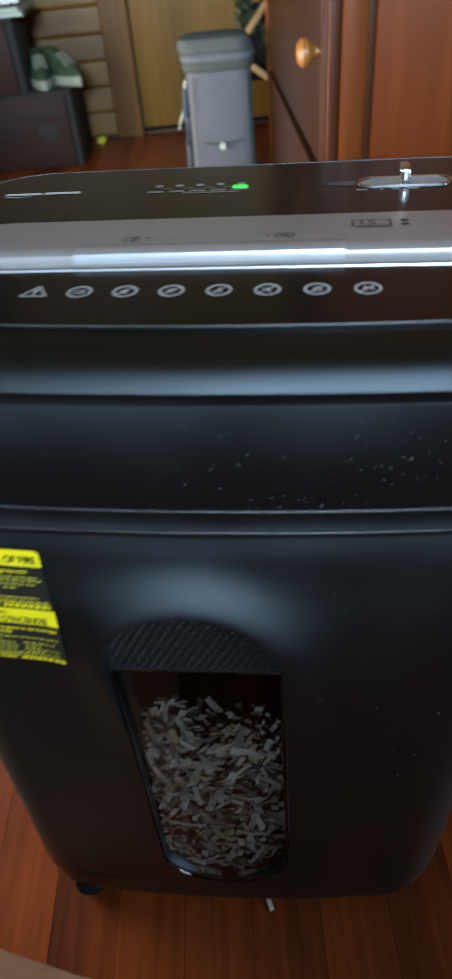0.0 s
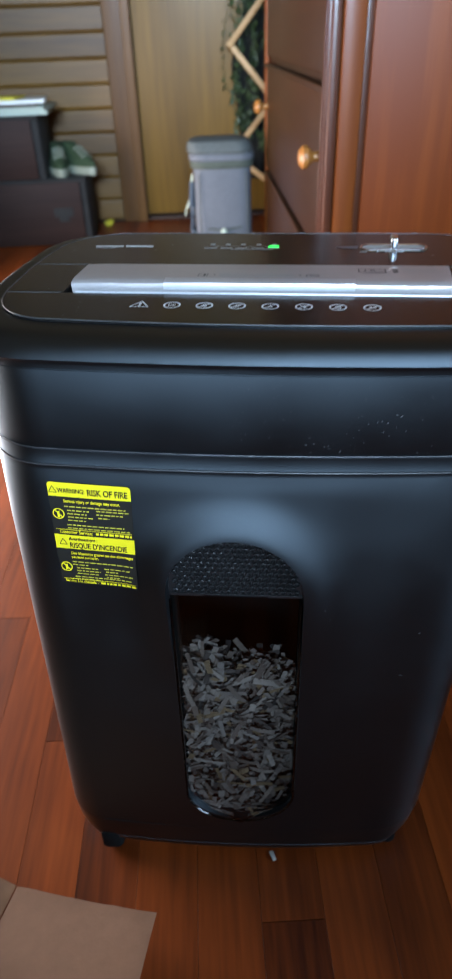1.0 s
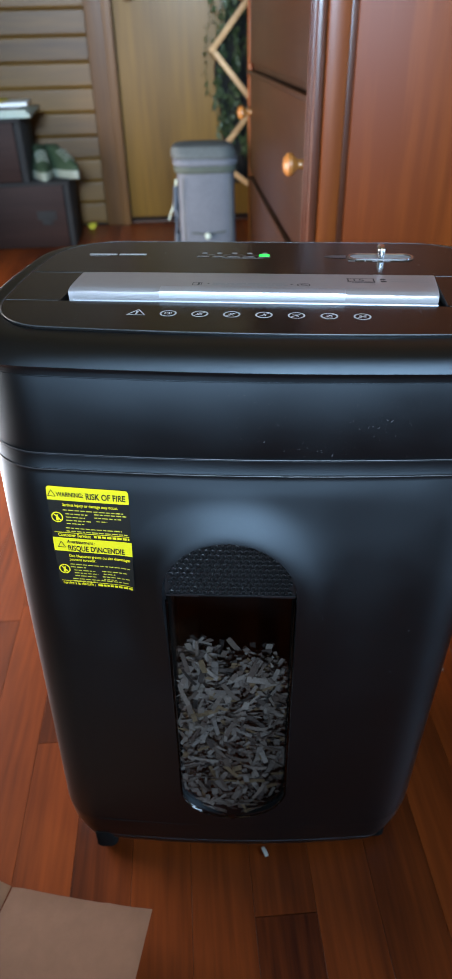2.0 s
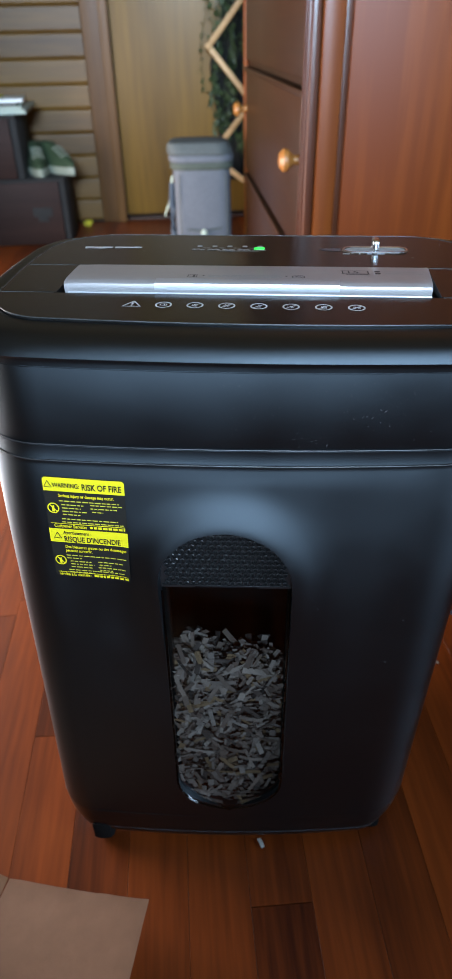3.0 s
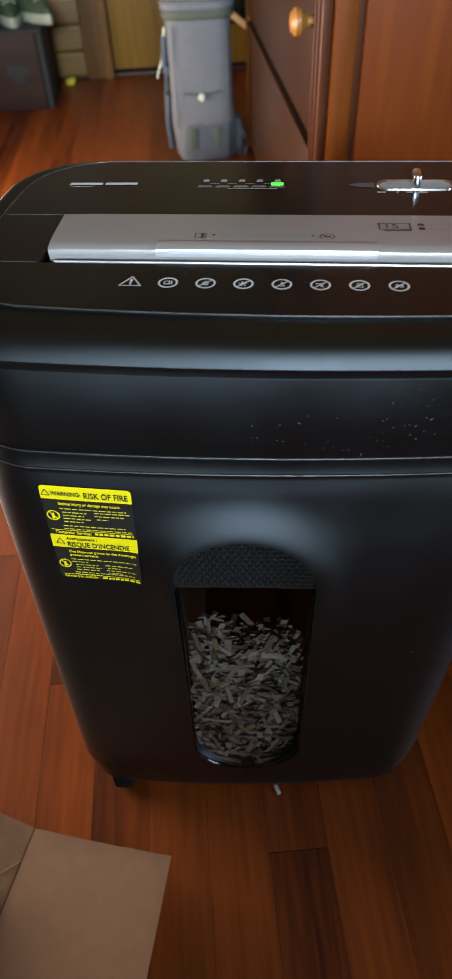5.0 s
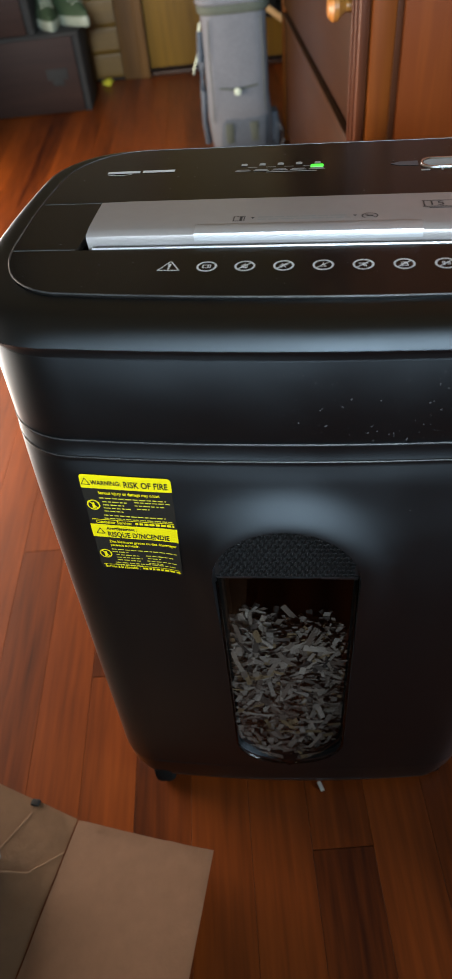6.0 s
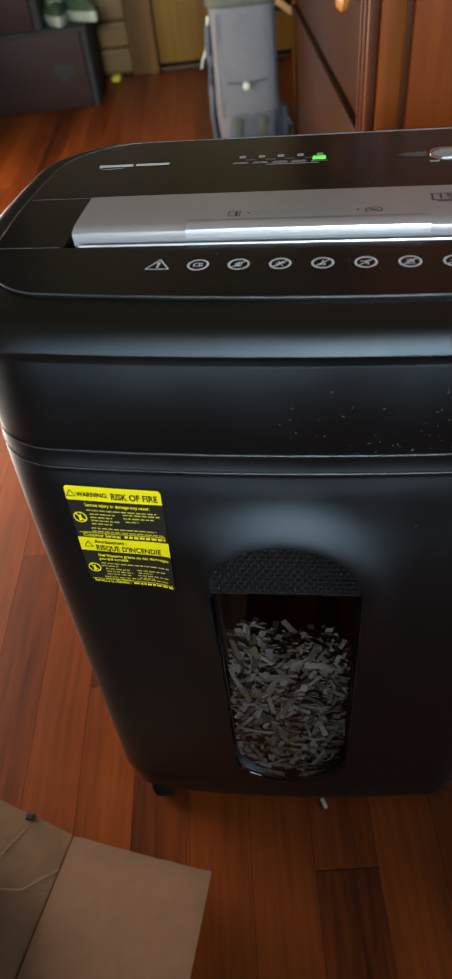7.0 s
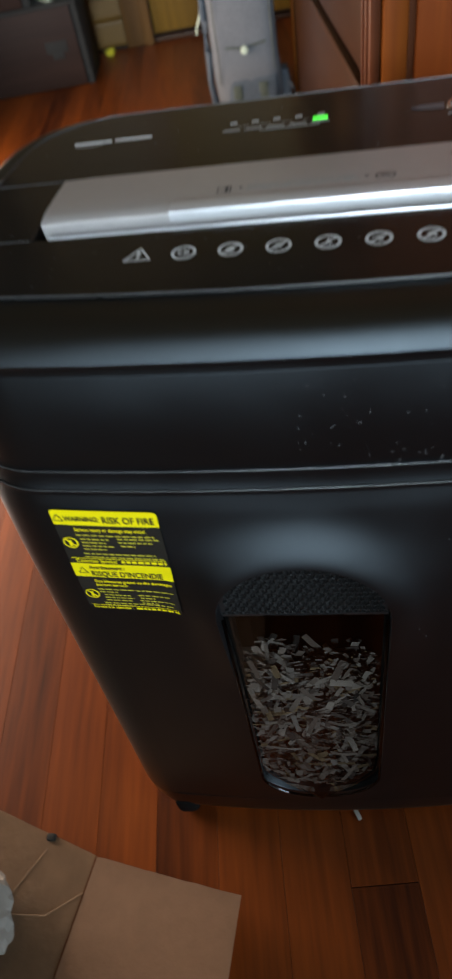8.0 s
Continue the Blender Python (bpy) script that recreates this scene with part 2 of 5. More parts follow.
GLASS = bpy.data.materials.new("clear_window_plastic")
GLASS.use_nodes = True
gn, gl = GLASS.node_tree.nodes, GLASS.node_tree.links
gn.remove(gn["Principled BSDF"])
g_tr, g_gl, g_mx, g_fr = gn.new("ShaderNodeBsdfTransparent"), gn.new("ShaderNodeBsdfGlossy"), gn.new("ShaderNodeMixShader"), gn.new("ShaderNodeFresnel")
g_tr.inputs[0].default_value = (0.31, 0.30, 0.295, 1)
g_gl.inputs["Roughness"].default_value = 0.06
g_fr.inputs[0].default_value = 1.45
gl.new(g_fr.outputs[0], g_mx.inputs[0])
gl.new(g_tr.outputs[0], g_mx.inputs[1])
gl.new(g_gl.outputs[0], g_mx.inputs[2])
gl.new(g_mx.outputs[0], gn["Material Output"].inputs[0])

LED = bpy.data.materials.new("green_led")
LED.use_nodes = True
led_b = LED.node_tree.nodes["Principled BSDF"]
led_b.inputs["Base Color"].default_value = (0.02, 0.5, 0.06, 1)
led_b.inputs["Emission Color"].default_value, led_b.inputs["Emission Strength"].default_value = (0.01, 0.85, 0.05, 1), 1.6


# ---- mesh helpers ----
def mesh_of(bm, name, mat, smooth=35):
    bmesh.ops.recalc_face_normals(bm, faces=bm.faces)
    me = bpy.data.meshes.new(name)
    bm.to_mesh(me)
    bm.free()
    for m in (mat if isinstance(mat, (list, tuple)) else [mat]):
        me.materials.append(m)
    if smooth:
        me.shade_smooth()
        me.set_sharp_from_angle(angle=radians(smooth))
    return me


def part(name, bm, mat, parent, label="", smooth=35):
    ob = new(name, mesh_of(bm, name, mat, smooth))
    ob.parent = parent
    return tagged(ob, label)


def thing(name, label, category, m=None, kind="", group=""):
    ob = new(name)
    ob.empty_display_size = 0.05
    ob.matrix_world = m if m else Matrix()
    return tagged(ob, label, category, group, kind)


def solid(name, bm, mat, label, category, m=None, kind="", group="", smooth=35):
    ob = new(name, mesh_of(bm, name, mat, smooth))
    if m:
        ob.matrix_world = m
    return tagged(ob, label, category, group, kind)


def box(x0, x1, y0, y1, z0, z1, bevel=0.0, bm=None, seg=2, m=None):
    """A box between limits, its edges rounded, added to bm."""
    own = bmesh.new()
    vs = [own.verts.new((x, y, z)) for x in (x0, x1) for y in (y0, y1) for z in (z0, z1)]
    for f in ((0, 1, 3, 2), (4, 6, 7, 5), (0, 4, 5, 1), (2, 3, 7, 6), (0, 2, 6, 4), (1, 5, 7, 3)):
        own.faces.new([vs[i] for i in f])
    bmesh.ops.recalc_face_normals(own, faces=own.faces)
    if bevel:
        bmesh.ops.bevel(own, geom=own.edges[:], offset=bevel, segments=seg, affect="EDGES", profile=0.5)
    if m:
        bmesh.ops.transform(own, matrix=m, verts=own.verts)
    if bm is None:
        return own
    tmp = bpy.data.meshes.new("tmp")
    own.to_mesh(tmp)
    own.free()
    bm.from_mesh(tmp)
    bpy.data.meshes.remove(tmp)
    return bm


def loft(rings, bm=None, cap0=True, cap1=True):
    bm = bm or bmesh.new()
    vs = [[bm.verts.new(p) for p in r] for r in rings]
    n = len(vs[0])
    for a, b in zip(vs, vs[1:]):
        for i in range(n):
            bm.faces.new((a[i], a[(i + 1) % n], b[(i + 1) % n], b[i]))
    if cap0:
        bm.faces.new(vs[0][::-1])
    if cap1:
        bm.faces.new(vs[-1])
    return bm


def round_ring(x0, x1, y0, y1, r, z, bow=0.0, n=10, m=14):
    """A rounded rectangle at height z; its front side bows out by bow."""
    pts = []
    for cx, cy, a0 in ((x1 - r, y0 + r, -90), (x1 - r, y1 - r, 0), (x0 + r, y1 - r, 90), (x0 + r, y0 + r, 180)):
        pts += [(cx + r * math.cos(radians(a0 + 90 * k / n)), cy + r * math.sin(radians(a0 + 90 * k / n))) for k in range(n + 1)]
    pts += [(x0 + r + (x1 - x0 - 2 * r) * k / m, y0) for k in range(1, m)]
    half, mid = (x1 - x0) / 2, (x0 + x1) / 2
    return [(x, y - bow * max(0.0, 1 - ((x - mid) / half) ** 2) * (1.0 if y < (y0 + y1) / 2 else 0.0), z) for x, y in pts]


# ---- the room ----
WALL_V = 2.805
rng = random.Random(7)
HOME = lambda u, v, z=0.0, turn=0.0: ROOM @ pose(u, v, z, 0, 0, turn)


def tube(points, r, bm=None, sides=8, flat=1.0):
    """A rounded cord along points."""
    rings = []
    pts = [Vector(p) for p in points]
    for i, p in enumerate(pts):
        d = (pts[min(i + 1, len(pts) - 1)] - pts[max(i - 1, 0)]).normalized()
        side = d.cross(Vector((0, 0, 1)))
        side = side.normalized() if side.length > 0.05 else Vector((1, 0, 0))
        up = side.cross(d).normalized()
        rings.append([p + side * r * math.cos(2 * math.pi * k / sides) + up * r * flat * math.sin(2 * math.pi * k / sides) for k in range(sides)])
    return loft(rings, bm)


def turned(profile, bm=None, n=16, m=None):
    """A body of revolution about z from (radius, height) pairs."""
    m = m or Matrix()
    return loft([[m @ Vector((r * math.cos(2 * math.pi * k / n), r * math.sin(2 * math.pi * k / n), z)) for k in range(n)] for r, z in profile], bm)


# walls, ceiling and openings
def pierced(axis, at, lo, hi, holes):
    """A wall 0.15 m thick across u or v, from lo to hi, with window openings (from, to, bottom, top)."""
    bm, cursor = bmesh.new(), lo

    def slab(a, b, z0, z1):
        if axis == "u":
            box(at, at + 0.15, a, b, z0, z1, bm=bm)
        else:
            box(a, b, at, at + 0.15, z0, z1, bm=bm)
    for a, b, z0, z1 in holes:
        slab(cursor, a, 0, 2.5)
        slab(a, b, 0, z0)
        slab(a, b, z1, 2.5)
        cursor = b
    slab(cursor, hi, 0, 2.5)
    return bm


solid("wall_back", pierced("v", -3.45, -1.0, 1.5, [(-0.76, 0.36, 1.39, 2.01)]), PLASTER, "plain brown wooden wall with a window opening", "wall", ROOM, "structure")
solid("wall_left", pierced("u", -1.15, -3.3, WALL_V, [(0.23, 1.77, 0.05, 0.67)]), PLASTER, "plain brown wooden wall with a window opening", "wall", ROOM, "structure")
solid("wall_right", pierced("u", 1.5, -3.3, WALL_V, [(-1.42, -0.58, 0.28, 1.22)]), PLASTER, "plain brown wooden wall with a window opening", "wall", ROOM, "structure")
solid("ceiling", box(-1.15, 1.65, -3.45, WALL_V + 0.15, 2.5, 2.6), CEILING_WOOD, "plain pale pine ceiling", "ceiling", ROOM, "structure")
wall_far = solid("wall_far", box(0.62, 1.5, WALL_V + 0.02, WALL_V + 0.15, 0, 2.5, bm=box(-1.0, -0.3, WALL_V + 0.02, WALL_V + 0.15, 0, 2.5, bm=box(-0.3, 0.62, WALL_V + 0.06, WALL_V + 0.15, 0, 2.5))), FLOOR_GAP, "wall clad in horizontal golden knotty pine boards", "wall", ROOM, "structure")
floor = solid("floor", box(-1.15, 1.65, -3.45, WALL_V + 0.15, -0.08, -0.006), FLOOR_GAP, "floor of narrow polished red-brown hardwood strips", "floor", ROOM, "structure")

# door in the far wall, closed
door = solid("door_1", box(-0.252, 0.56, WALL_V + 0.005, WALL_V + 0.045, 0.028, 2.04, 0.003), DOORWOOD, "plain closed door of golden veneer with a dark gap under it", "door", ROOM, "structure")
sill = part("threshold", box(-0.26, 0.57, WALL_V + 0.012, WALL_V + 0.06, -0.004, 0.012, 0.002), DARKWOOD, door)
knob = part("door_handle", turned([(0.001, 0), (0.024, 0.001), (0.024, 0.006), (0.010, 0.010), (0.010, 0.030), (0.022, 0.036), (0.026, 0.047), (0.020, 0.056), (0.001, 0.059)], m=pose(-0.187, WALL_V + 0.005, 0.845, 90)), CHROME, door, "bright metal door knob")
trim = thing("trim", "red-brown pine door frame with two flat boards", "door frame", ROOM, "structure")
part("casing", box(-0.362, -0.262, WALL_V - 0.006, WALL_V + 0.02, 0, 2.1, 0.004), PINE_TRIM, trim)
part("stop", box(-0.292, -0.256, WALL_V - 0.018, WALL_V - 0.006, 0, 2.1, 0.003), PINE_TRIM, trim)
part("casing", box(0.57, 0.66, WALL_V - 0.006, WALL_V + 0.02, 0, 2.1, 0.004), PINE_TRIM, trim)
part("head_casing", box(-0.362, 0.66, WALL_V - 0.006, WALL_V + 0.02, 2.1, 2.18, 0.004), PINE_TRIM, trim)


# ---- chest of drawers ----
def chest():
    c = thing("drawer_chest", "tall cherry wood chest with dark drawer fronts and amber knobs", "chest", HOME(0.2, 0.835))
    part("carcass", box(0.006, 0.50, 0.012, 1.09, 0.02, 1.15, 0.003), DARKWOOD, c, "dark inner frame")
    part("side_panel", box(0.056, 0.48, 0.0, 0.014, 0.0, 1.16, 0.003), CHERRY, c, "glossy orange side board")
    # the darker red wood stands in for shade inside the groove
    part("side_groove", box(0.043, 0.058, 0.007, 0.016, 0.0, 1.16, 0.002), RED_EDGE, c, "groove beside the side board, its shade put in as darker wood")
    part("side_stile", box(0.009, 0.046, -0.002, 0.014, 0.0, 1.16, 0.005), CHERRY_EDGE, c)
    part("side_stile", box(0.482, 0.53, -0.002, 0.016, 0.0, 1.16, 0.004), CHERRY_EDGE, c)
    part("front_stile", box(-0.008, 0.008, 0.0, 0.030, 0.0, 1.15, 0.004), RED_EDGE, c, "dark red front edge with fine beads")
    part("front_bead", box(-0.013, 0.004, 0.031, 0.0375, 0.0, 1.15, 0.003), RED_EDGE, c)
    part("front_bead", box(-0.013, -0.004, 0.006, 0.0125, 0.0, 1.15, 0.003), RED_EDGE, c)
    part("front_stile", box(-0.008, 0.006, 1.07, 1.094, 0.0, 1.15, 0.004), CHERRY_EDGE, c)
    part("top", box(-0.02, 0.54, -0.015, 1.11, 1.16, 1.185, 0.006), CHERRY, c)
    for z0, z1 in ((0.03, 0.332), (0.344, 0.616), (0.632, 0.905), (0.919, 1.145)):
        bm = box(-0.004, 0.005, 0.044, 1.066, z0, z1, 0.004)
        d = part("drawer_front", bm, DARKWOOD, c)
        part("lip", box(-0.010, -0.002, 0.044, 1.066, z1 - 0.012, z1, 0.003), DARKWOOD, d)
        zk = (z0 + z1) / 2 + (0.03 if z0 > 0.3 else 0.0)
        for vk in (0.068, 1.035) if z0 > 0.1 else ():
            part("knob", turned([(0.001, 0.0), (0.009, 0.001), (0.008, 0.014), (0.012, 0.019), (0.019, 0.026), (0.019, 0.033), (0.012, 0.040), (0.001, 0.042)], n=14, m=pose(-0.003, vk, zk, 0, -90, 0)), KNOB_WOOD, d, "turned amber wooden knob")
    return c


chest()


# ---- backpack ----
def backpack():
    b = thing("backpack", "slate grey nylon backpack with darker lid standing upright on the floor", "backpack", HOME(0.055, 1.89) @ Matrix.Diagonal((0.95, 0.95, 0.985, 1)))

    def sack(z_list, wide, deep, lump=0.004, sides=28):
        rings = []
        for z, kx, ky, sh in z_list:
            ring = []
            for k in range(sides):
                a = 2 * math.pi * k / sides
                ca, sa = math.cos(a), math.sin(a)
                x = math.copysign(abs(ca) ** 0.45, ca) * wide * kx
                y = math.copysign(abs(sa) ** 0.55, sa) * deep * ky
                q = noise.noise(Vector((x * 18, y * 18, z * 14))) * lump
                ring.append((x + q + sh, y + q, z))
            rings.append(ring)
        return loft(rings)
    part("main_bag", sack([(0.0, 0.90, 0.85, 0.01), (0.02, 1.0, 0.97, 0.01), (0.06, 1.02, 1.02, 0.008), (0.11, 1.02, 1.05, 0.004), (0.15, 1.0, 1.0, 0.0), (0.19, 0.99, 0.98, 0), (0.25, 0.97, 0.97, 0), (0.31, 0.96, 0.95, 0), (0.36, 0.97, 0.94, 0), (0.375, 0.93, 0.9, 0)], 0.097, 0.075), NAVY, b)
    lid = part("lid", sack([(0.368, 0.99, 0.98, 0), (0.385, 1.04, 1.05, 0), (0.405, 1.02, 1.02, 0), (0.425, 0.92, 0.9, -0.004), (0.436, 0.7, 0.6, -0.008)], 0.097, 0.075, 0.006), LID_GREY, b, "dark grey-green drawn-down lid")
    part("lid_band", sack([(0.360, 1.01, 1.01, 0), (0.364, 1.05, 1.05, 0), (0.375, 1.06, 1.06, 0), (0.380, 1.03, 1.03, 0)], 0.098, 0.076, 0.003), OLIVE, lid, "dark green webbing band")
    part("lid_band", sack([(0.380, 1.03, 1.0, 0), (0.385, 1.08, 1.06, 0), (0.396, 1.08, 1.06, 0), (0.401, 1.03, 1.0, 0)], 0.098, 0.076, 0.004), NAVY, lid, "paler rolled fabric under the lid")
    part("lid_flap", sack([(0.400, 0.98, 0.98, 0), (0.406, 1.07, 1.06, -0.002), (0.420, 1.05, 1.03, -0.005), (0.434, 0.98, 0.9, -0.008), (0.440, 0.75, 0.6, -0.012)], 0.098, 0.076, 0.008), LID_GREY, lid)
    part("strap_end", tube([(0.128, -0.052, 0.004), (0.134, -0.056, 0.03), (0.132, -0.054, 0.055), (0.122, -0.05, 0.075)], 0.005, flat=0.5), NAVY, b, "pale strap end")
    part("side_seam", tube([(-0.074, -0.072, 0.35), (-0.078, -0.074, 0.26), (-0.076, -0.077, 0.17), (-0.079, -0.074, 0.10)], 0.0022), LID_GREY, b)
    part("side_seam", tube([(0.074, -0.072, 0.35), (0.077, -0.074, 0.26), (0.077, -0.077, 0.17), (0.080, -0.074, 0.12)], 0.0022), LID_GREY, b)
    pocket = part("front_pocket", sack([(0.004, 0.90, 0.3, 0), (0.02, 1.0, 0.42, 0), (0.07, 1.0, 0.44, 0), (0.105, 0.98, 0.36, 0), (0.113, 0.9, 0.25, 0)], 0.078, 0.075, 0.006), NAVY_DARK, b, "dark blue-grey front pocket")
    pocket.location = (0.012, -0.052, 0)
    for x in (-0.045, 0.03):
        part("pocket_patch", box(x - 0.013, x + 0.013, -0.034, -0.027, 0.04, 0.095, 0.004), OLIVE, pocket)
    part("cord", tube([(-0.055, -0.073, 0.186), (-0.02, -0.0785, 0.183), (0.0, -0.08, 0.178), (0.02, -0.0785, 0.184), (0.06, -0.073, 0.188)], 0.0025), OLIVE, b)
    part("cord_lock", turned([(0.001, 0), (0.009, 0.001), (0.011, 0.008), (0.009, 0.016), (0.001, 0.018)], n=12, m=pose(-0.002, -0.078, 0.178, 90)), PALE_CORD, b, "pale cord toggle")
    part("side_strap", tube([(-0.098, -0.03, 0.34), (-0.106, -0.035, 0.30), (-0.112, -0.04, 0.265), (-0.126, -0.045, 0.235), (-0.128, -0.045, 0.222)], 0.004, flat=0.5), PALE_CORD, b, "loose pale strap end")
    part("side_mesh", tube([(-0.098, -0.03, 0.32), (-0.105, -0.04, 0.25), (-0.104, -0.04, 0.18), (-0.107, -0.03, 0.10), (-0.10, -0.02, 0.03)], 0.009, flat=1.4), NAVY_DARK, b)
    part("hip_pad", sack([(0.0, 0.8, 0.7, 0), (0.03, 1.0, 1.0, 0), (0.07, 0.95, 0.95, 0), (0.10, 0.6, 0.6, 0)], 0.022, 0.05, 0.004), NAVY_DARK, b).location = (0.108, 0.0, 0.0)
    return b


backpack()


# ---- stepped cabinet, shoes and papers ----
def step_cabinet():
    c = thing("step_cabinet", "dark brown stepped cabinet with a low and a high part", "cabinet", HOME(-0.462, 2.43) @ Matrix.Diagonal((1, 1, 0.955, 1)))
    low = part("low_case", box(-0.52, 0.0, 0.012, 0.25, 0.0, 0.246, 0.003), CLOTH_BLACK, c, "blackish brown case")
    part("front_panel", box(-0.52, -0.022, 0.0, 0.014, 0.004, 0.246, 0.003), BROWN_BOX, low)
    part("emblem", box(-0.135, -0.060, -0.003, 0.002, 0.115, 0.150, 0.0014, bm=box(-0.118, -0.078, -0.003, 0.002, 0.095, 0.118, 0.0014)), CLOTH_BLACK, low, "faded dark emblem")
    part("low_top", box(-0.52, 0.004, -0.004, 0.25, 0.246, 0.258, 0.003), CLOTH_BLACK, low)
    high = part("high_case", box(-0.52, -0.145, 0.012, 0.25, 0.258, 0.474, 0.003), CLOTH_BLACK, c, "blackish brown upper case")
    part("front_panel", box(-0.52, -0.170, 0.0, 0.014, 0.260, 0.474, 0.003), BROWN_BOX, high)
    part("high_top", box(-0.52, -0.141, -0.004, 0.25, 0.474, 0.486, 0.003), CLOTH_BLACK, high)
    return c


step_cabinet()


def shoe(m):
    s = thing("shoe", "green cloth shoe with a thick whitish sole", "shoe", m, group="shoes on the cabinet step")

    def ring(z, grow, back=0.0):
        pts = []
        for k in range(24):
            a = 2 * math.pi * k / 24
            y = -math.cos(a) * 0.125
            w = 0.040 * (1 - 0.16 * math.cos(a)) * (1 - 0.10 * math.cos(2 * a))
            pts.append((math.sin(a) * (w + grow), y * (1 + grow * 4) + back, z))
        return pts
    part("sole", loft([ring(0.0, -0.003), ring(0.006, 0.002), ring(0.026, 0.002), ring(0.030, -0.002)]), SHOE_SOLE, s, "whitish rubber sole")
    rings = [ring(0.030, -0.002), ring(0.045, -0.003)]
    for z, gx, y0, y1 in ((0.062, -0.008, -0.095, 0.118), (0.080, -0.014, -0.045, 0.112), (0.098, -0.016, 0.0, 0.108), (0.106, -0.018, 0.02, 0.104)):
        rings.append([(math.sin(2 * math.pi * k / 24) * (0.036 + gx * 0.8), (y0 + y1) / 2 - math.cos(2 * math.pi * k / 24) * (y1 - y0) / 2, z) for k in range(24)])
    part("upper", loft(rings), SHOE_GREEN, s)
    for k in range(4):
        y, z = -0.075 + 0.018 * k, 0.066 + 0.0085 * k
        part("lace", tube([(-0.022, y + 0.004, z - 0.004), (0, y, z + 0.004), (0.022, y + 0.004, z - 0.004)], 0.0028), SHOE_SOLE, s)
    return s


shoe(HOME(-0.575, 2.575, 0.2465, 14))
shoe(HOME(-0.500, 2.582, 0.2465, 38))

for name, mat, du, turn, z, h, w, d, label in (("magazine", PAPER_GREEN, -0.72, 3, 0.486, 0.014, 0.30, 0.21, "pale green magazine on the cabinet top"), ("notebook", PAPER_GREEN, -0.70, -4, 0.5, 0.012, 0.27, 0.21, "pale green notebook in a loose stack"), ("paper_pad", PAPER, -0.72, 6, 0.522, 0.012, 0.28, 0.20, "white paper pad on top of the stack"), ("envelope", PAPER_YELLOW, -0.78, -8, 0.534, 0.008, 0.22, 0.12, "bright yellow envelope lying on the stack")):
    bm = box(-w / 2, w / 2, -d / 2, d / 2, 0, h * 0.18, 0.0008)
    box(-w / 2 + 0.003, w / 2 - 0.003, -d / 2 + 0.003, d / 2 - 0.003, h * 0.18, h * 0.85, 0.0, bm)
    box(-w / 2, w / 2, -d / 2, d / 2, h * 0.85, h, 0.0008, bm)
    solid(name, bm, mat, label, name.replace("_", " "), HOME(du, 2.545, z - 0.0215, turn))
solid("notepad", box(-0.11, 0.11, -0.09, 0.09, 0, 0.0095, 0.001), DARKWOOD, "thin dark notepad between the papers", "notepad", HOME(-0.71, 2.55, 0.4907, -2))


# ---- folding lath rack, hanging vine and dark garment by the door ----
def lath_rack():
    r = thing("lath_rack", "folding rack of pale wooden laths hung against the door", "rack", HOME(0.131, WALL_V - 0.062))
    def bar(x0, z0, x1, z1, y):
        d = Vector((x1 - x0, 0, z1 - z0))
        turn = math.degrees(math.atan2(d.z, d.x))
        m = pose(x0, y, z0, 0, -turn, 0)
        part("lath", box(-0.012, d.length + 0.012, -0.005, 0.005, -0.011, 0.011, 0.003, m=m), LATH, r)
    for k in range(4):
        z = 0.655 + 0.39 * (k - 1)
        bar(0, z, 0.345, z + 0.39, -0.012 if k % 2 else 0.0)
        bar(0, z, 0.345, z - 0.39 if z > 0.4 else 0.02, 0.0 if k % 2 else -0.012)
        part("peg", turned([(0.001, -0.02), (0.008, -0.019), (0.007, 0.0), (0.009, 0.006), (0.001, 0.009)], n=10, m=pose(0.004, -0.012, z, 90)), LATH, r)
    return r


lath_rack()


def garment():
    bm = bmesh.new()
    n, h = 22, 18
    grid = []
    for j in range(h + 1):
        z = 0.16 + 0.98 * j / h
        left = 0.165 + 0.018 * math.sin(z * 9) + 0.02 * noise.noise(Vector((z * 6, 1, 2)))
        grid.append([bm.verts.new((left + (0.52 - left) * i / n, WALL_V - 0.012 - 0.007 * math.sin(i * 1.6 + z * 3) - 0.004 * math.sin(i * 3.1), z)) for i in range(n + 1)])
    for a, b in zip(grid, grid[1:]):
        for i in range(n):
            bm.faces.new((a[i], a[i + 1], b[i + 1], b[i]))
    bmesh.ops.solidify(bm, geom=bm.faces[:], thickness=0.004)
    return solid("hanging_cloth", bm, CLOTH_BLACK, "black cloth hanging in loose folds on the door", "cloth", ROOM)


garment()


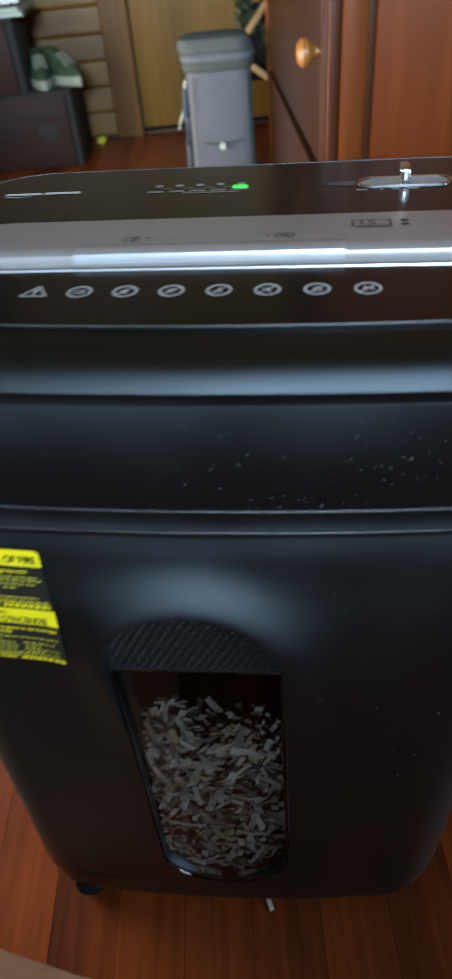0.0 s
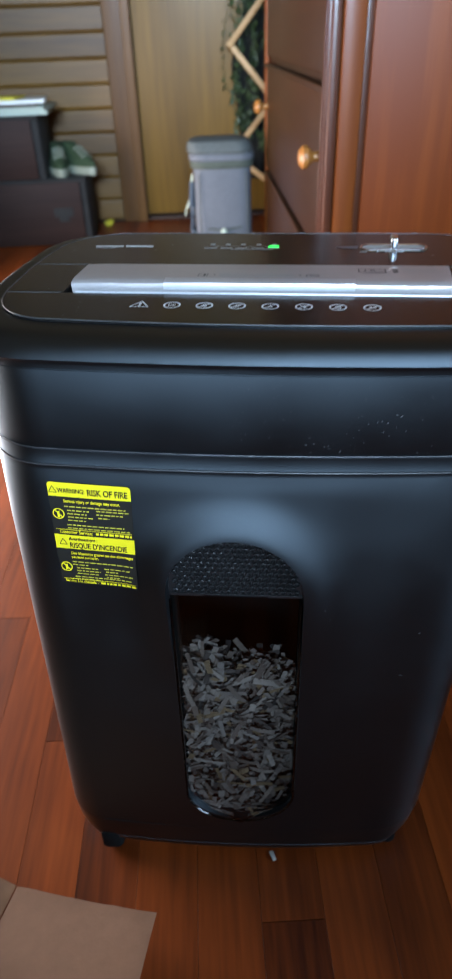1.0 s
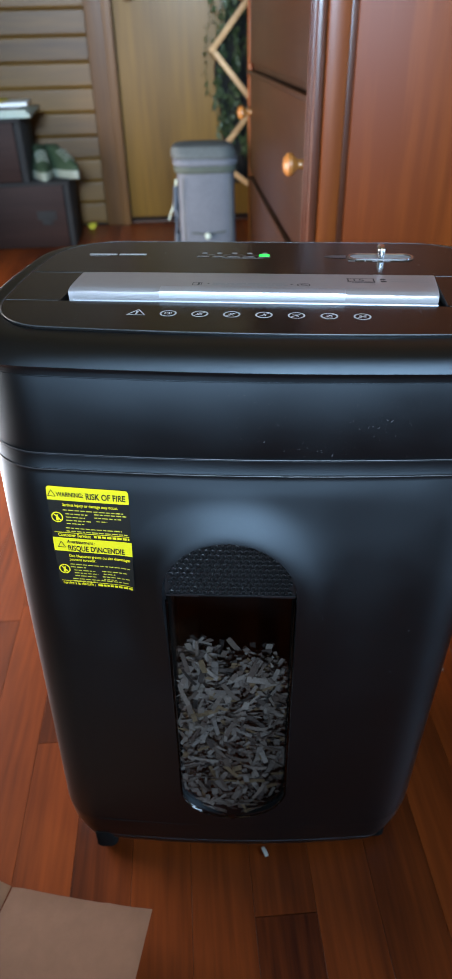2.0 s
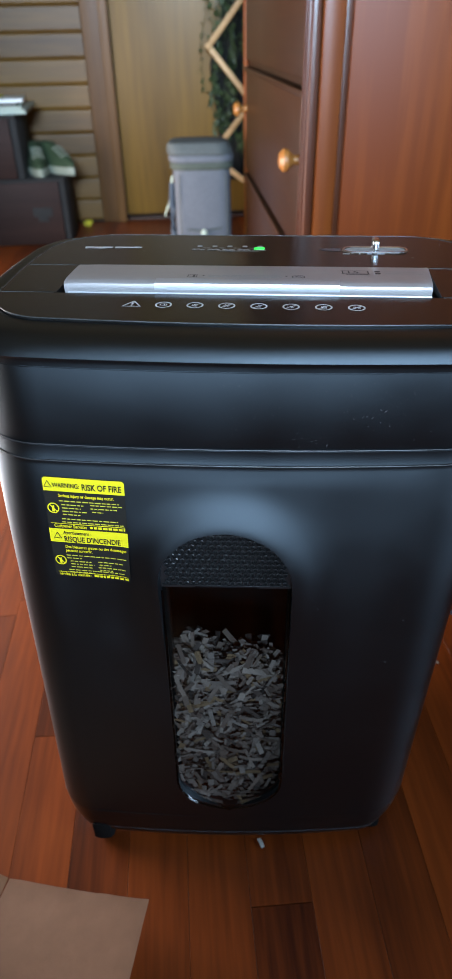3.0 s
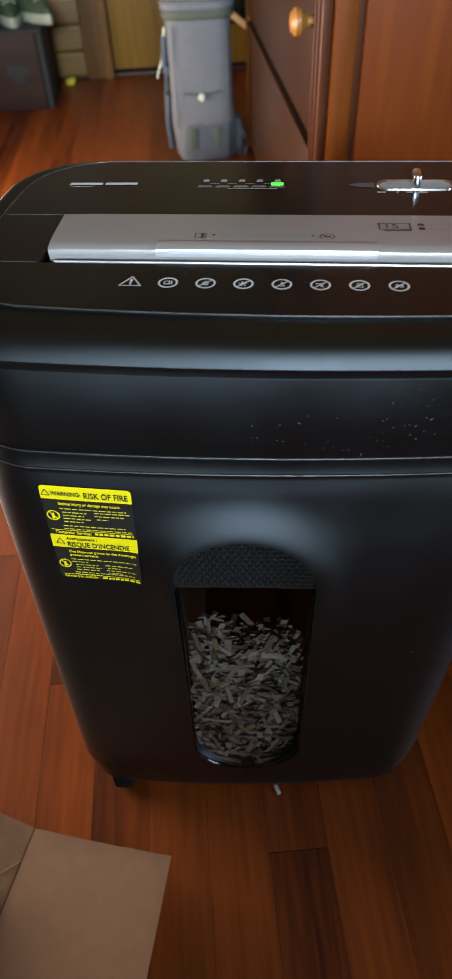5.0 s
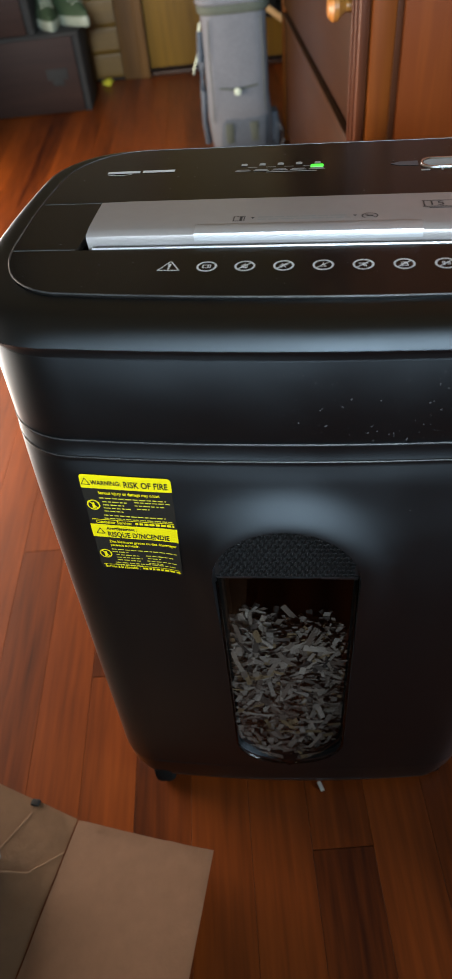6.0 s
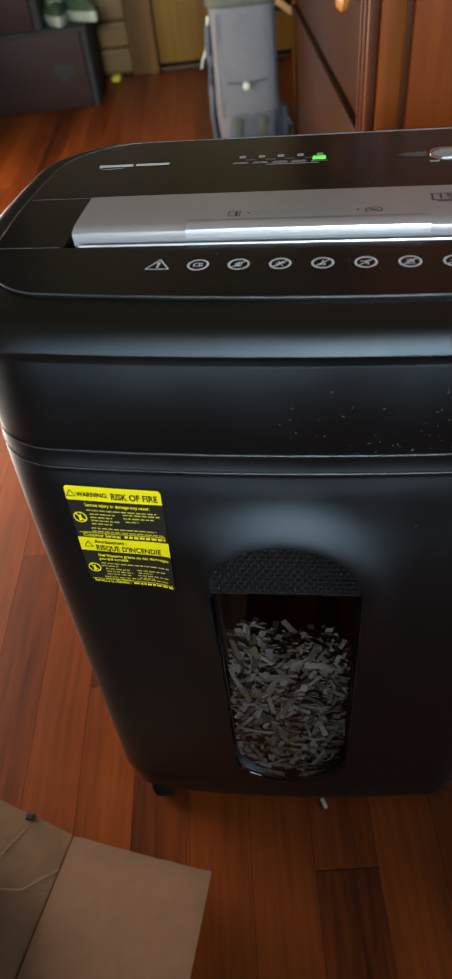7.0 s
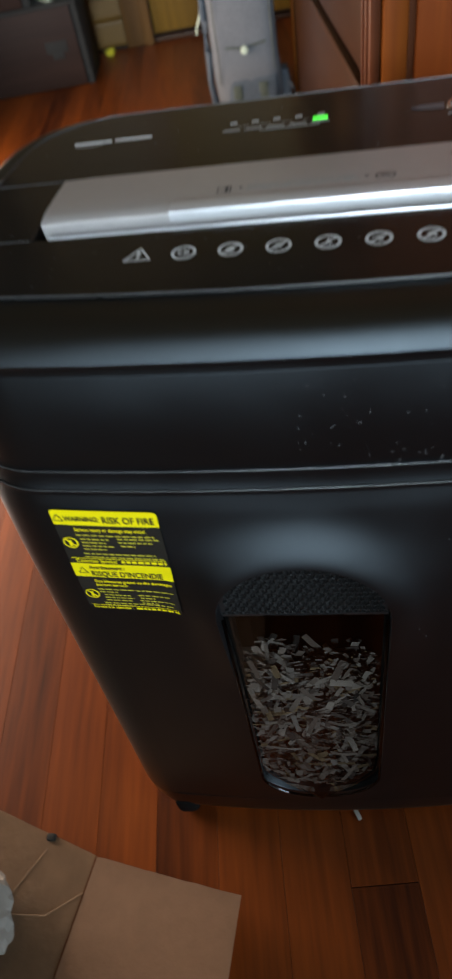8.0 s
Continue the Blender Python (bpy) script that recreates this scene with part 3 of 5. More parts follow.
def vine():
    v = thing("trailing_vine", "dark green trailing vine hanging down behind the backpack", "plant", ROOM)
    leaves = bmesh.new()
    for s in range(9):
        u0 = 0.10 + 0.022 * s
        z, u, pts = 1.0, u0 + 0.04, []
        low = 0.42 - 0.02 * s if s > 1 else 0.50
        w = WALL_V - 0.022 - 0.005 * (s % 3)
        while z > low:
            u += rng.uniform(-0.012, 0.012) + (u0 - u) * 0.08
            z -= 0.028
            pts.append((u, w + rng.uniform(-0.006, 0.006), z))
            for _ in range(3 if s > 1 else 1):
                a, size = rng.uniform(0, 6.28), rng.uniform(0.010, 0.019)
                m = pose(u + rng.uniform(-0.016, 0.016), w - rng.uniform(0, 0.012), z + rng.uniform(-0.012, 0.012), rng.uniform(20, 110), rng.uniform(-40, 40), math.degrees(a))
                q = [m @ Vector(p) for p in ((0, -size, 0), (size * 0.55, -size * 0.1, size * 0.15), (0, size, 0.0), (-size * 0.55, -size * 0.1, size * 0.15))]
                c = [leaves.verts.new(p) for p in q]
                leaves.faces.new((c[0], c[1], c[2]))
                leaves.faces.new((c[0], c[2], c[3]))
        part("stem", tube(pts, 0.0016, sides=5), LEAF, v)
    tagged(part("leaves", leaves, LEAF, v, smooth=0), kind="stuff")
    return v


vine()

# ---- small things on the floor ----
bm = bmesh.new()
bmesh.ops.create_icosphere(bm, subdivisions=3, radius=0.02)
for q in bm.verts:
    q.co += q.co.normalized() * 0.012 * noise.noise(q.co * 90)
    q.co.z = max(q.co.z * 0.6 + 0.011, 0.0)
solid("paper_scrap", bm, PAPER_YELLOW, "small crumpled yellow paper scrap by the wall", "paper scrap", HOME(-0.425, WALL_V - 0.06, 0.001))

solid("cable", tube([(0.225 + 0.02 * k, 0.36 - 0.012 * k + 0.006 * math.sin(k), 0.0035) for k in range(14)], 0.0035), CABLE, "thin dark blue cable lying on the floor", "cable")


def bent_chip(bm, m, length, width, curl):
    """A thin bent strip of paper."""
    rows = []
    for k in range(4):
        s = k / 3 - 0.5
        rows.append([bm.verts.new(m @ Vector((x * width / 2, s * length, curl * (0.25 - s * s) * length))) for x in (-1, 1)])
    for a, b in zip(rows, rows[1:]):
        bm.faces.new((a[0], a[1], b[1], b[0]))


for x, y, turn in ((0.025, -0.026, 30), (0.243, 0.235, 70)):
    bm = bmesh.new()
    bent_chip(bm, Matrix(), 0.010, 0.004, 0.4)
    bmesh.ops.solidify(bm, geom=bm.faces[:], thickness=0.0003)
    solid("paper_chip", bm, PAPER, "tiny curled white paper chip fallen on the floor", "paper chip", pose(x, y, 0.002, 6, 0, turn), group="fallen paper chips")


# ---- flattened cardboard with a raised flap ----
def cardboard():
    c = thing("cardboard_sheet", "flattened brown cardboard lying on the floor with one flap raised", "cardboard", pose(0.009, 0, 0))

    def sheet(quad, name, mat, n=10, sag=0.0):
        bm = bmesh.new()
        a, b, cc, d = [Vector(p) for p in quad]
        grid = []
        for j in range(n + 1):
            row = []
            for i in range(n + 1):
                s, t = i / n, j / n
                p = (a * (1 - s) + b * s) * (1 - t) + (d * (1 - s) + cc * s) * t
                p = p + Vector((0, 0, 0.0015 * noise.noise(p * 30) - sag * math.sin(math.pi * s)))
                if t == 0 or t == 1:
                    p.y += 0.0007 * noise.noise(p * 300)
                row.append(bm.verts.new(p))
            grid.append(row)
        for r0, r1 in zip(grid, grid[1:]):
            for i in range(n):
                bm.faces.new((r0[i], r0[i + 1], r1[i + 1], r1[i]))
        bmesh.ops.solidify(bm, geom=bm.faces[:], thickness=0.0035)
        return part(name, bm, mat, c)
    sheet([(-0.232, -0.087, 0.008), (-0.081, -0.113, 0.056), (-0.098, -0.345, 0.050), (-0.268, -0.345, 0.008)], "raised_flap", CARD, 14, 0.003)
    sheet([(-0.56, 0.005, 0.005), (-0.234, -0.086, 0.006), (-0.270, -0.345, 0.006), (-0.56, -0.345, 0.005)], "flat_panel", CARD_DARK, 16)
    for pts in ([(-0.285, -0.085, 0.0066), (-0.315, -0.135, 0.0068), (-0.36, -0.19, 0.0066)], [(-0.238, -0.118, 0.0076), (-0.27, -0.140, 0.0072), (-0.315, -0.143, 0.0068), (-0.37, -0.150, 0.0066)]):
        part("crease", tube(pts, 0.0006, sides=6, flat=0.5), CARD_DARK, c)
    part("torn_spot", box(-0.289, -0.279, -0.078, -0.071, 0.0045, 0.0093, 0.002), CLOTH_BLACK, c, "small dark torn notch")
    return c


cardboard()
bm = bmesh.new()
bmesh.ops.create_icosphere(bm, subdivisions=4, radius=0.042)
for q in bm.verts:
    w = q.co.normalized()
    q.co *= 1 + 0.28 * noise.noise(w * 2.5) + 0.14 * abs(noise.noise(w * 7))
    q.co.z = max(q.co.z * 0.75 + 0.026, 0.0)
solid("crumpled_paper", bm, PAPER_GREY, "crumpled greyish paper lying on the cardboard", "crumpled paper", pose(-0.326, -0.155, 0.0095), smooth=20)


# ---- the shredder ----
BOW = 0.010
CX = 0.001
ARCH_X, ARCH_R, ARCH_Z, WIN_Z = -0.006, 0.0495, 0.3625, 0.0785


def front_line(z):
    """How far forward the middle of the front stands at height z."""
    return float(np.interp(z, (0.0, 0.15, 0.357, 0.40, 0.446, 0.459, 0.4715, 0.530), (-0.0340, -0.0270, -0.0182, -0.0163, -0.0130, -0.0110, -0.0084, -0.0034)))


def axis_x(z):
    """The bin's middle, a little off to one side at the foot."""
    return CX - 0.010 * max(0.0, 1 - z / 0.45)


def half_width(z):
    return 0.181 + (0.188 - 0.181) * (z - 0.05) / 0.40


def outside_arch(x, z):
    """Distance from the outline of the arched opening, negative inside."""
    dx = abs(x - ARCH_X)
    if z > ARCH_Z:
        return math.hypot(dx, z - ARCH_Z) - ARCH_R
    zc = WIN_Z + 0.040
    if z > zc:
        return dx - ARCH_R
    return (math.hypot(dx / ARCH_R, (zc - z) / 0.040) - 1) * 0.043


def front_y(x, z):
    """The bin's bowed front, with a low hood round the opening."""
    d = max(0.0, outside_arch(x, z))
    up = min(1.0, max(0.0, (z - 0.26) / 0.12))
    hood = (0.0008 + 0.0085 * up * up * (3 - 2 * up)) * math.exp(-((d / 0.019) ** 2))
    return front_line(z) + BOW * ((x - CX) / half_width(z)) ** 2 - hood


def arch_point(a):
    """The outline's point in the direction a from its middle."""
    c, s = math.sin(a), math.cos(a)
    lo, hi = 0.0, 0.4
    for _ in range(40):
        mid = (lo + hi) / 2
        if outside_arch(ARCH_X + c * mid, 0.245 + s * mid) < 0:
            lo = mid
        else:
            hi = mid
    return ARCH_X + c * lo, 0.245 + s * lo


shredder = thing("paper_shredder", "black plastic paper shredder with silver slot cover standing on the floor", "paper shredder")


def bin_front():
    """The front wall of the bin with its opening, as rays from the outline to the edges."""
    bm = bmesh.new()
    z0, z1 = 0.058, 0.4560
    fx = 0.130
    angles = [2 * math.pi * k / 160 for k in range(160)]
    for x, z in ((CX + fx, z1), (CX + fx, z0), (CX - fx, z0), (CX - fx, z1)):
        a = math.atan2(x - ARCH_X, z - 0.245) % (2 * math.pi)
        i = min(range(160), key=lambda k: abs(angles[k] - a))
        angles[i] = a
    steps, rows = 22, []
    for a in angles:
        ax, az = arch_point(a)
        c, s = math.sin(a), math.cos(a)
        reach = min(((CX + fx if c > 0 else CX - fx) - ARCH_X) / c if abs(c) > 1e-6 else 9, ((z1 if s > 0 else z0) - 0.245) / s if abs(s) > 1e-6 else 9)
        bx, bz = ARCH_X + c * reach, 0.245 + s * reach
        row = [(ax, front_y(ax, az) + 0.012, az), (ax, front_y(ax, az) + 0.0012, az)]
        for k in range(steps + 1):
            t = (k / steps) ** 1.5
            x, z = ax + (bx - ax) * t, az + (bz - az) * t
            x += (axis_x(z) - CX) * (k / steps) ** 2
            if k == 0:
                x, z = ax + (bx - ax) * 0.006, az + (bz - az) * 0.006
            row.append((x, front_y(x, z), z))
        rows.append([bm.verts.new(p) for p in row])
    n = len(rows)
    for i in range(n):
        a, b = rows[i], rows[(i + 1) % n]
        for k in range(len(a) - 1):
            bm.faces.new((a[k], b[k], b[k + 1], a[k + 1]))
    # the sides and back go on from the front's edges
    for sign in (1, -1):
        edge = sorted((r[-1] for r in rows if abs(r[-1].co.x - axis_x(r[-1].co.z) - sign * fx) < 1e-4), key=lambda q: q.co.z)
        last = None
        for q in edge:
            ring = bin_ring(q.co.z, half_width(q.co.z), 0.0, 0.247 + 0.004 * (q.co.z - 0.035) / 0.42, 0.05, False)
            half = ring[:len(ring) // 2] if sign > 0 else ring[len(ring) // 2:][::-1]
            row = [q] + [bm.verts.new(p) for p in half[1:]] + [bm.verts.new((axis_x(q.co.z), half[-1][1], q.co.z))]
            if last:
                for k in range(len(row) - 1):
                    bm.faces.new((last[k], last[k + 1], row[k + 1], row[k]))
            last = row
    bmesh.ops.remove_doubles(bm, verts=bm.verts, dist=1e-6)
    return bm


def bin_ring(z, hw, grow, yb, r, full):
    """A ring of the bin, its front grow behind front_line(); with full off the front between the corners is left open."""
    fx, n = 0.130, 12
    y0 = front_line(z) + BOW + grow
    pts = [(fx, y0 - BOW * (1 - (fx / hw) ** 2))]
    y_at = pts[0][1]
    rc = hw - fx
    for k in range(1, n + 1):
        a = radians(90 * k / n)
        pts.append((fx + rc * math.sin(a) ** 0.95, y_at + 0.070 * (1 - math.cos(a) ** 0.88) if k < n else y_at + 0.070))
    right = pts + [(hw + 0.002 * math.sin(math.pi * k / 6), y_at + 0.070 + (yb - r - y_at - 0.070) * k / 6) for k in range(1, 7)]
    right += [(hw - r + r * math.cos(radians(90 * k / 8)), yb - r + r * math.sin(radians(90 * k / 8))) for k in range(1, 9)]
    out = right + [(-x, y) for x, y in right[::-1]]
    if full:
        m = 24
        out += [(-fx + 2 * fx * k / m, y0 - BOW * (1 - ((-fx + 2 * fx * k / m) / hw) ** 2)) for k in range(1, m)]
    return [(x + axis_x(z), y, z) for x, y in out]


waste_bin = part("waste_bin", bin_front(), BLACK, shredder, "black textured pull-out bin")
part("bin_foot", loft([bin_ring(z, hw, g, yb, 0.045, True) for z, hw, g, yb in ((0.0150, 0.154, 0.010, 0.230), (0.0175, 0.162, 0.005, 0.236), (0.0240, 0.1685, 0.0025, 0.241), (0.0280, 0.1710, 0.0020, 0.243), (0.0288, 0.1712, 0.0028, 0.243), (0.0300, 0.1722, 0.0014, 0.243), (0.0420, 0.1782, 0.0004, 0.246), (0.0582, 0.1811, 0.0, 0.247))]), BLACK, waste_bin)
part("bin_lip", loft([bin_ring(z, hw, g, 0.251, 0.05, True) for z, hw, g in ((0.4559, 0.1881, 0.0), (0.4588, 0.1882, 0.0), (0.4594, 0.1883, -0.0003), (0.4599, 0.1879, 0.0001))], cap0=False), BLACK, waste_bin)
part("bin_groove", loft([bin_ring(z, hw, 0.0006, 0.249, 0.05, True) for z, hw in ((0.4596, 0.1875), (0.4612, 0.1875))]), SEAM, waste_bin, "dark joint under the head")
for x in (-0.141, 0.136):
    for y in (-0.009 + 0.05 * x, 0.205):
        f = part("caster", turned([(0.009, 0.0), (0.011, 0.003), (0.011, 0.014), (0.009, 0.017)], n=18, m=pose(x - 0.006, y, 0.011, 0, 90, 0)), LINER, waste_bin, "small black caster wheel")
        part("caster_fork", box(x - 0.009, x + 0.012, y - 0.012, y + 0.015, 0.004, 0.034, 0.006), LINER, f)

# pale threads put in for the glint along the two joints
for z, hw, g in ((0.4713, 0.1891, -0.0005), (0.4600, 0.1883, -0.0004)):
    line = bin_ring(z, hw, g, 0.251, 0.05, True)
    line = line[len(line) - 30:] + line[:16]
    part("worn_edge", tube(line, 0.00038, sides=6), EDGE, waste_bin, "pale line on the joint edge, a glint put in as colour")

# inside of the bin
part("inner_wall", box(-0.070, 0.057, 0.085, 0.089, 0.062, 0.43, bm=box(-0.074, -0.070, -0.004, 0.089, 0.062, 0.43, bm=box(0.057, 0.061, -0.004, 0.089, 0.062, 0.43, bm=box(-0.074, 0.061, -0.014, 0.089, 0.058, 0.062, bm=box(-0.074, 0.061, -0.001, 0.089, 0.43, 0.434))))), LINER, waste_bin)


def shreds():
    bm = bmesh.new()
    r2 = random.Random(11)
    for k in range(3000):
        x = ARCH_X + r2.uniform(-0.050, 0.047)
        top = 0.268 + 0.020 * noise.noise(Vector((x * 40, 3, 1))) - 1.2 * max(0.0, x - 0.023)
        z = 0.074 + (top - 0.074) * r2.random() ** 0.9
        low = max(0.0, 1 - (z - 0.074) / 0.06)
        depth = 0.022 * r2.random() ** 0.8 + 0.10 * max(0.0, z - 0.245) + 0.35 * max(0.0, x - 0.019)
        m = pose(x, front_line(z) + 0.0085 - 0.006 * low + depth, z, 90 + r2.gauss(0, 20), r2.gauss(0, 18), 0) @ pose(0, 0, 0, 0, 0, r2.gauss(0, 42))
        if r2.random() < 0.25:
            m = m @ pose(0, 0, 0, 0, 0, 70)
        bent_chip(bm, m, r2.uniform(0.008, 0.026), r2.uniform(0.0022, 0.0056), r2.uniform(-0.35, 0.4))
    return solid("paper_shreds", bm, SHREDS, "heap of grey-white cross-cut paper shreds inside the bin", "paper shreds", kind="stuff", smooth=0)


heap = shreds()


def stadium(inset, z_top, n=40):
    """Outline of the window below the honeycomb."""
    w, zc = ARCH_R - inset, WIN_Z + 0.040
    pts = [(ARCH_X + w, z_top)]
    pts += [(ARCH_X + w * math.cos(radians(180 * k / n)), zc - (0.040 - inset) * math.sin(radians(180 * k / n))) for k in range(n + 1)]
    pts += [(ARCH_X - w, z_top)]
    return pts


def pane():
    bm = bmesh.new()
    rows = []
    for j in range(31):
        z = WIN_Z + 0.001 + (0.356 - WIN_Z - 0.001) * j / 30
        zc = WIN_Z + 0.040
        w = (ARCH_R - 0.0008) * (1 if z > zc else math.sqrt(max(0.0, 1 - ((zc - z) / 0.0395) ** 2)))
        low = max(0.0, 1 - (z - WIN_Z) / 0.10)
        rows.append([bm.verts.new((ARCH_X + w * s / 8, front_line(z) + 0.0035 - 0.003 * (1 - (s / 8) ** 2) - 0.007 * low * low * (1 - (s / 8) ** 2), z)) for s in range(-8, 9)])
    for a, b in zip(rows, rows[1:]):
        for i in range(16):
            bm.faces.new((a[i], a[i + 1], b[i + 1], b[i]))
    return bm


glass = part("window_pane", pane(), GLASS, waste_bin, "clear plastic viewing window")
glass.visible_shadow = False
part("window_bead", tube([(x, front_line(z) - 0.0002 - 0.004 * max(0, 1 - (z - WIN_Z) / 0.07), z) for x, z in stadium(0.0012, 0.352)], 0.0011), GLASS, glass, "clear raised window edge").visible_shadow = False
inner = part("window_frame", bmesh.new(), GLOSS, waste_bin)
bm = bmesh.new()
out_p, in_p = stadium(-0.0006, 0.356), stadium(0.0030, 0.356)
vo = [bm.verts.new((x, front_line(z) + 0.0095, z)) for x, z in out_p]
vi = [bm.verts.new((x, front_line(z) + 0.0115, z)) for x, z in in_p]
vd = [bm.verts.new((x, front_line(z) + 0.018, z)) for x, z in in_p]
for i in range(len(vo) - 1):
    bm.faces.new((vo[i], vo[i + 1], vi[i + 1], vi[i]))
    bm.faces.new((vi[i], vi[i + 1], vd[i + 1], vd[i]))
old = inner.data
inner.data = mesh_of(bm, "window_frame", GLOSS)
bpy.data.meshes.remove(old)


def honeycomb():
    bm = bmesh.new()
    y = 0.0024
    # back plate
    ring = [(ARCH_X + ARCH_R * math.sin(radians(t)), ARCH_Z + ARCH_R * math.cos(radians(t))) for t in range(-90, 91, 4)]
    front = [bm.verts.new((x, y, z)) for x, z in ring] + [bm.verts.new((ARCH_X + ARCH_R, y, 0.3545)), bm.verts.new((ARCH_X - ARCH_R, y, 0.3545))]
    bm.faces.new(front)
    r, pitch = 0.00225, 0.0049
    for j in range(15):
        for i in range(-11, 12):
            x = ARCH_X + (i + (0.5 if j % 2 else 0.0)) * pitch
            z = 0.3595 + j * pitch * 0.866
            if outside_arch(x, z) > -0.0032:
                continue
            rim = [[bm.verts.new((x + k * math.cos(radians(60 * t + 30)), y - h, z + k * math.sin(radians(60 * t + 30)))) for t in range(6)] for k, h in ((r * 1.06, 0.0), (r * 0.96, 0.0016), (r * 0.78, 0.0018), (r * 0.50, 0.0002))]
            for a, b in zip(rim, rim[1:]):
                for t in range(6):
                    bm.faces.new((a[t], a[(t + 1) % 6], b[(t + 1) % 6], b[t]))
            bm.faces.new(rim[-1])
    box(ARCH_X - ARCH_R + 0.001, ARCH_X + ARCH_R - 0.001, y - 0.0012, y + 0.004, 0.3545, 0.3570, 0.0005, bm)
    for q in bm.verts:
        q.co.y += front_line(q.co.z)
    return bm


part("honeycomb_panel", honeycomb(), HEX, waste_bin, "black honeycomb grip panel in the arch", smooth=20)

# ---- the head ----
# the rolled rim: steep at its outer edge, soon flattening towards the plate
RIM = []
for k in range(15):
    run = (k / 14) ** 1.8
    RIM.append((0.5318 + 0.0119 * (1 - (1 - run) ** 4.6), 0.2056 - 0.0223 * run, -0.0021 + 0.0286 * run, 0.2601 - 0.0120 * run, 0.055))
head = part("head", loft([bin_ring(z, hw, g, yb, r, True) for z, hw, g, yb, r in (
    (0.4604, 0.1877, 0.0005, 0.250, 0.05), (0.4608, 0.1882, 0.0, 0.251, 0.05), (0.4693, 0.1888, 0.0, 0.252, 0.05), (0.4701, 0.1891, -0.0004, 0.2522, 0.05), (0.4705, 0.1891, -0.0004, 0.2523, 0.05),
    (0.4709, 0.1887, 0.0002, 0.251, 0.05), (0.4713, 0.1887, 0.0002, 0.252, 0.05), (0.4717, 0.1889, 0.0, 0.2525, 0.05), (0.5244, 0.1916, 0.0, 0.2545, 0.05), (0.5247, 0.1915, 0.0003, 0.254, 0.05), (0.5250, 0.1915, 0.0003, 0.253, 0.05), (0.5253, 0.1919, -0.0003, 0.254, 0.05),
    (0.5280, 0.1938, -0.0006, 0.256, 0.051), (0.5300, 0.1968, -0.0011, 0.257, 0.051), (0.5311, 0.2012, -0.0017, 0.2590, 0.052), (0.5315, 0.2048, -0.0020, 0.2600, 0.053), *RIM, (0.5437, 0.1825, 0.0280, 0.2474, 0.056), (0.5350, 0.1825, 0.0280, 0.2474, 0.056))]), BLACK, shredder, "black shredder head with a rolled rim")


def clipped(ring, x0, x1, y0, y1):
    """A polygon cut to limits."""
    for axis, lim, sign in ((0, x0, 1), (0, x1, -1), (1, y0, 1), (1, y1, -1)):
        out = []
        for p, q in zip(ring, ring[1:] + ring[:1]):
            a, b = sign * (p[axis] - lim), sign * (q[axis] - lim)
            if a >= 0:
                out.append(p)
            if a * b < 0:
                t = a / (a - b)
                out.append((p[0] + (q[0] - p[0]) * t, p[1] + (q[1] - p[1]) * t))
        ring = out
    return ring


def panel_plate(x0, x1, y0, y1, z0=0.537, z1=0.5475, edge=0.0006):
    ring = clipped([(x, y) for x, y, z in bin_ring(0.5440, 0.1821, 0.0284, 0.2470, 0.056, True)], x0, x1, y0, y1)
    mx, my = sum(p[0] for p in ring) / len(ring), sum(p[1] for p in ring) / len(ring)

    def shrink(d):
        out = []
        for x, y in ring:
            l = math.hypot(x - mx, y - my)
            out.append((x - math.copysign(d, x - mx) * min(1, abs(x - mx) / 0.02), y - math.copysign(d, y - my) * min(1, abs(y - my) / 0.006)))
        return out
    return loft([[(x, y, z0) for x, y in ring], [(x, y, z1 - edge) for x, y in ring], [(x, y, z1) for x, y in shrink(edge)]])


part("front_plate", panel_plate(-1, 1, -1, 0.0815), GLOSS, head, "glossy black front plate")
part("side_plate", panel_plate(-1, -0.1375, 0.0825, 0.1495), GLOSS, head)
part("side_plate", panel_plate(0.1375, 1, 0.0825, 0.1495), GLOSS, head)
part("back_plate", panel_plate(-1, 1, 0.1505, 1), GLOSS, head, "glossy black control plate")
# a pale thread carries the glint on the plate's scuffed outline
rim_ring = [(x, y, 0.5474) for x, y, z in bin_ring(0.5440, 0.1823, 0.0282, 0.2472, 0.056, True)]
part("plate_edge", tube(rim_ring + rim_ring[:2], 0.00042), EDGE, head, "scuffed pale plate edge with its glint put into the colour")
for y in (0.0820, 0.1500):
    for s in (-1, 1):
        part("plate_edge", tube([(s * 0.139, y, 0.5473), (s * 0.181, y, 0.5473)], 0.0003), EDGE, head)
# slot's inside, coloured near-black for the shade under the cover
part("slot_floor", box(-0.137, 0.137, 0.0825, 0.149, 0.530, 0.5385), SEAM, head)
part("slot_lip", tube([(-0.128, 0.0822, 0.5476), (0.131, 0.0822, 0.5476)], 0.0007), SILVER_LIGHT, head, "bright slot edge")


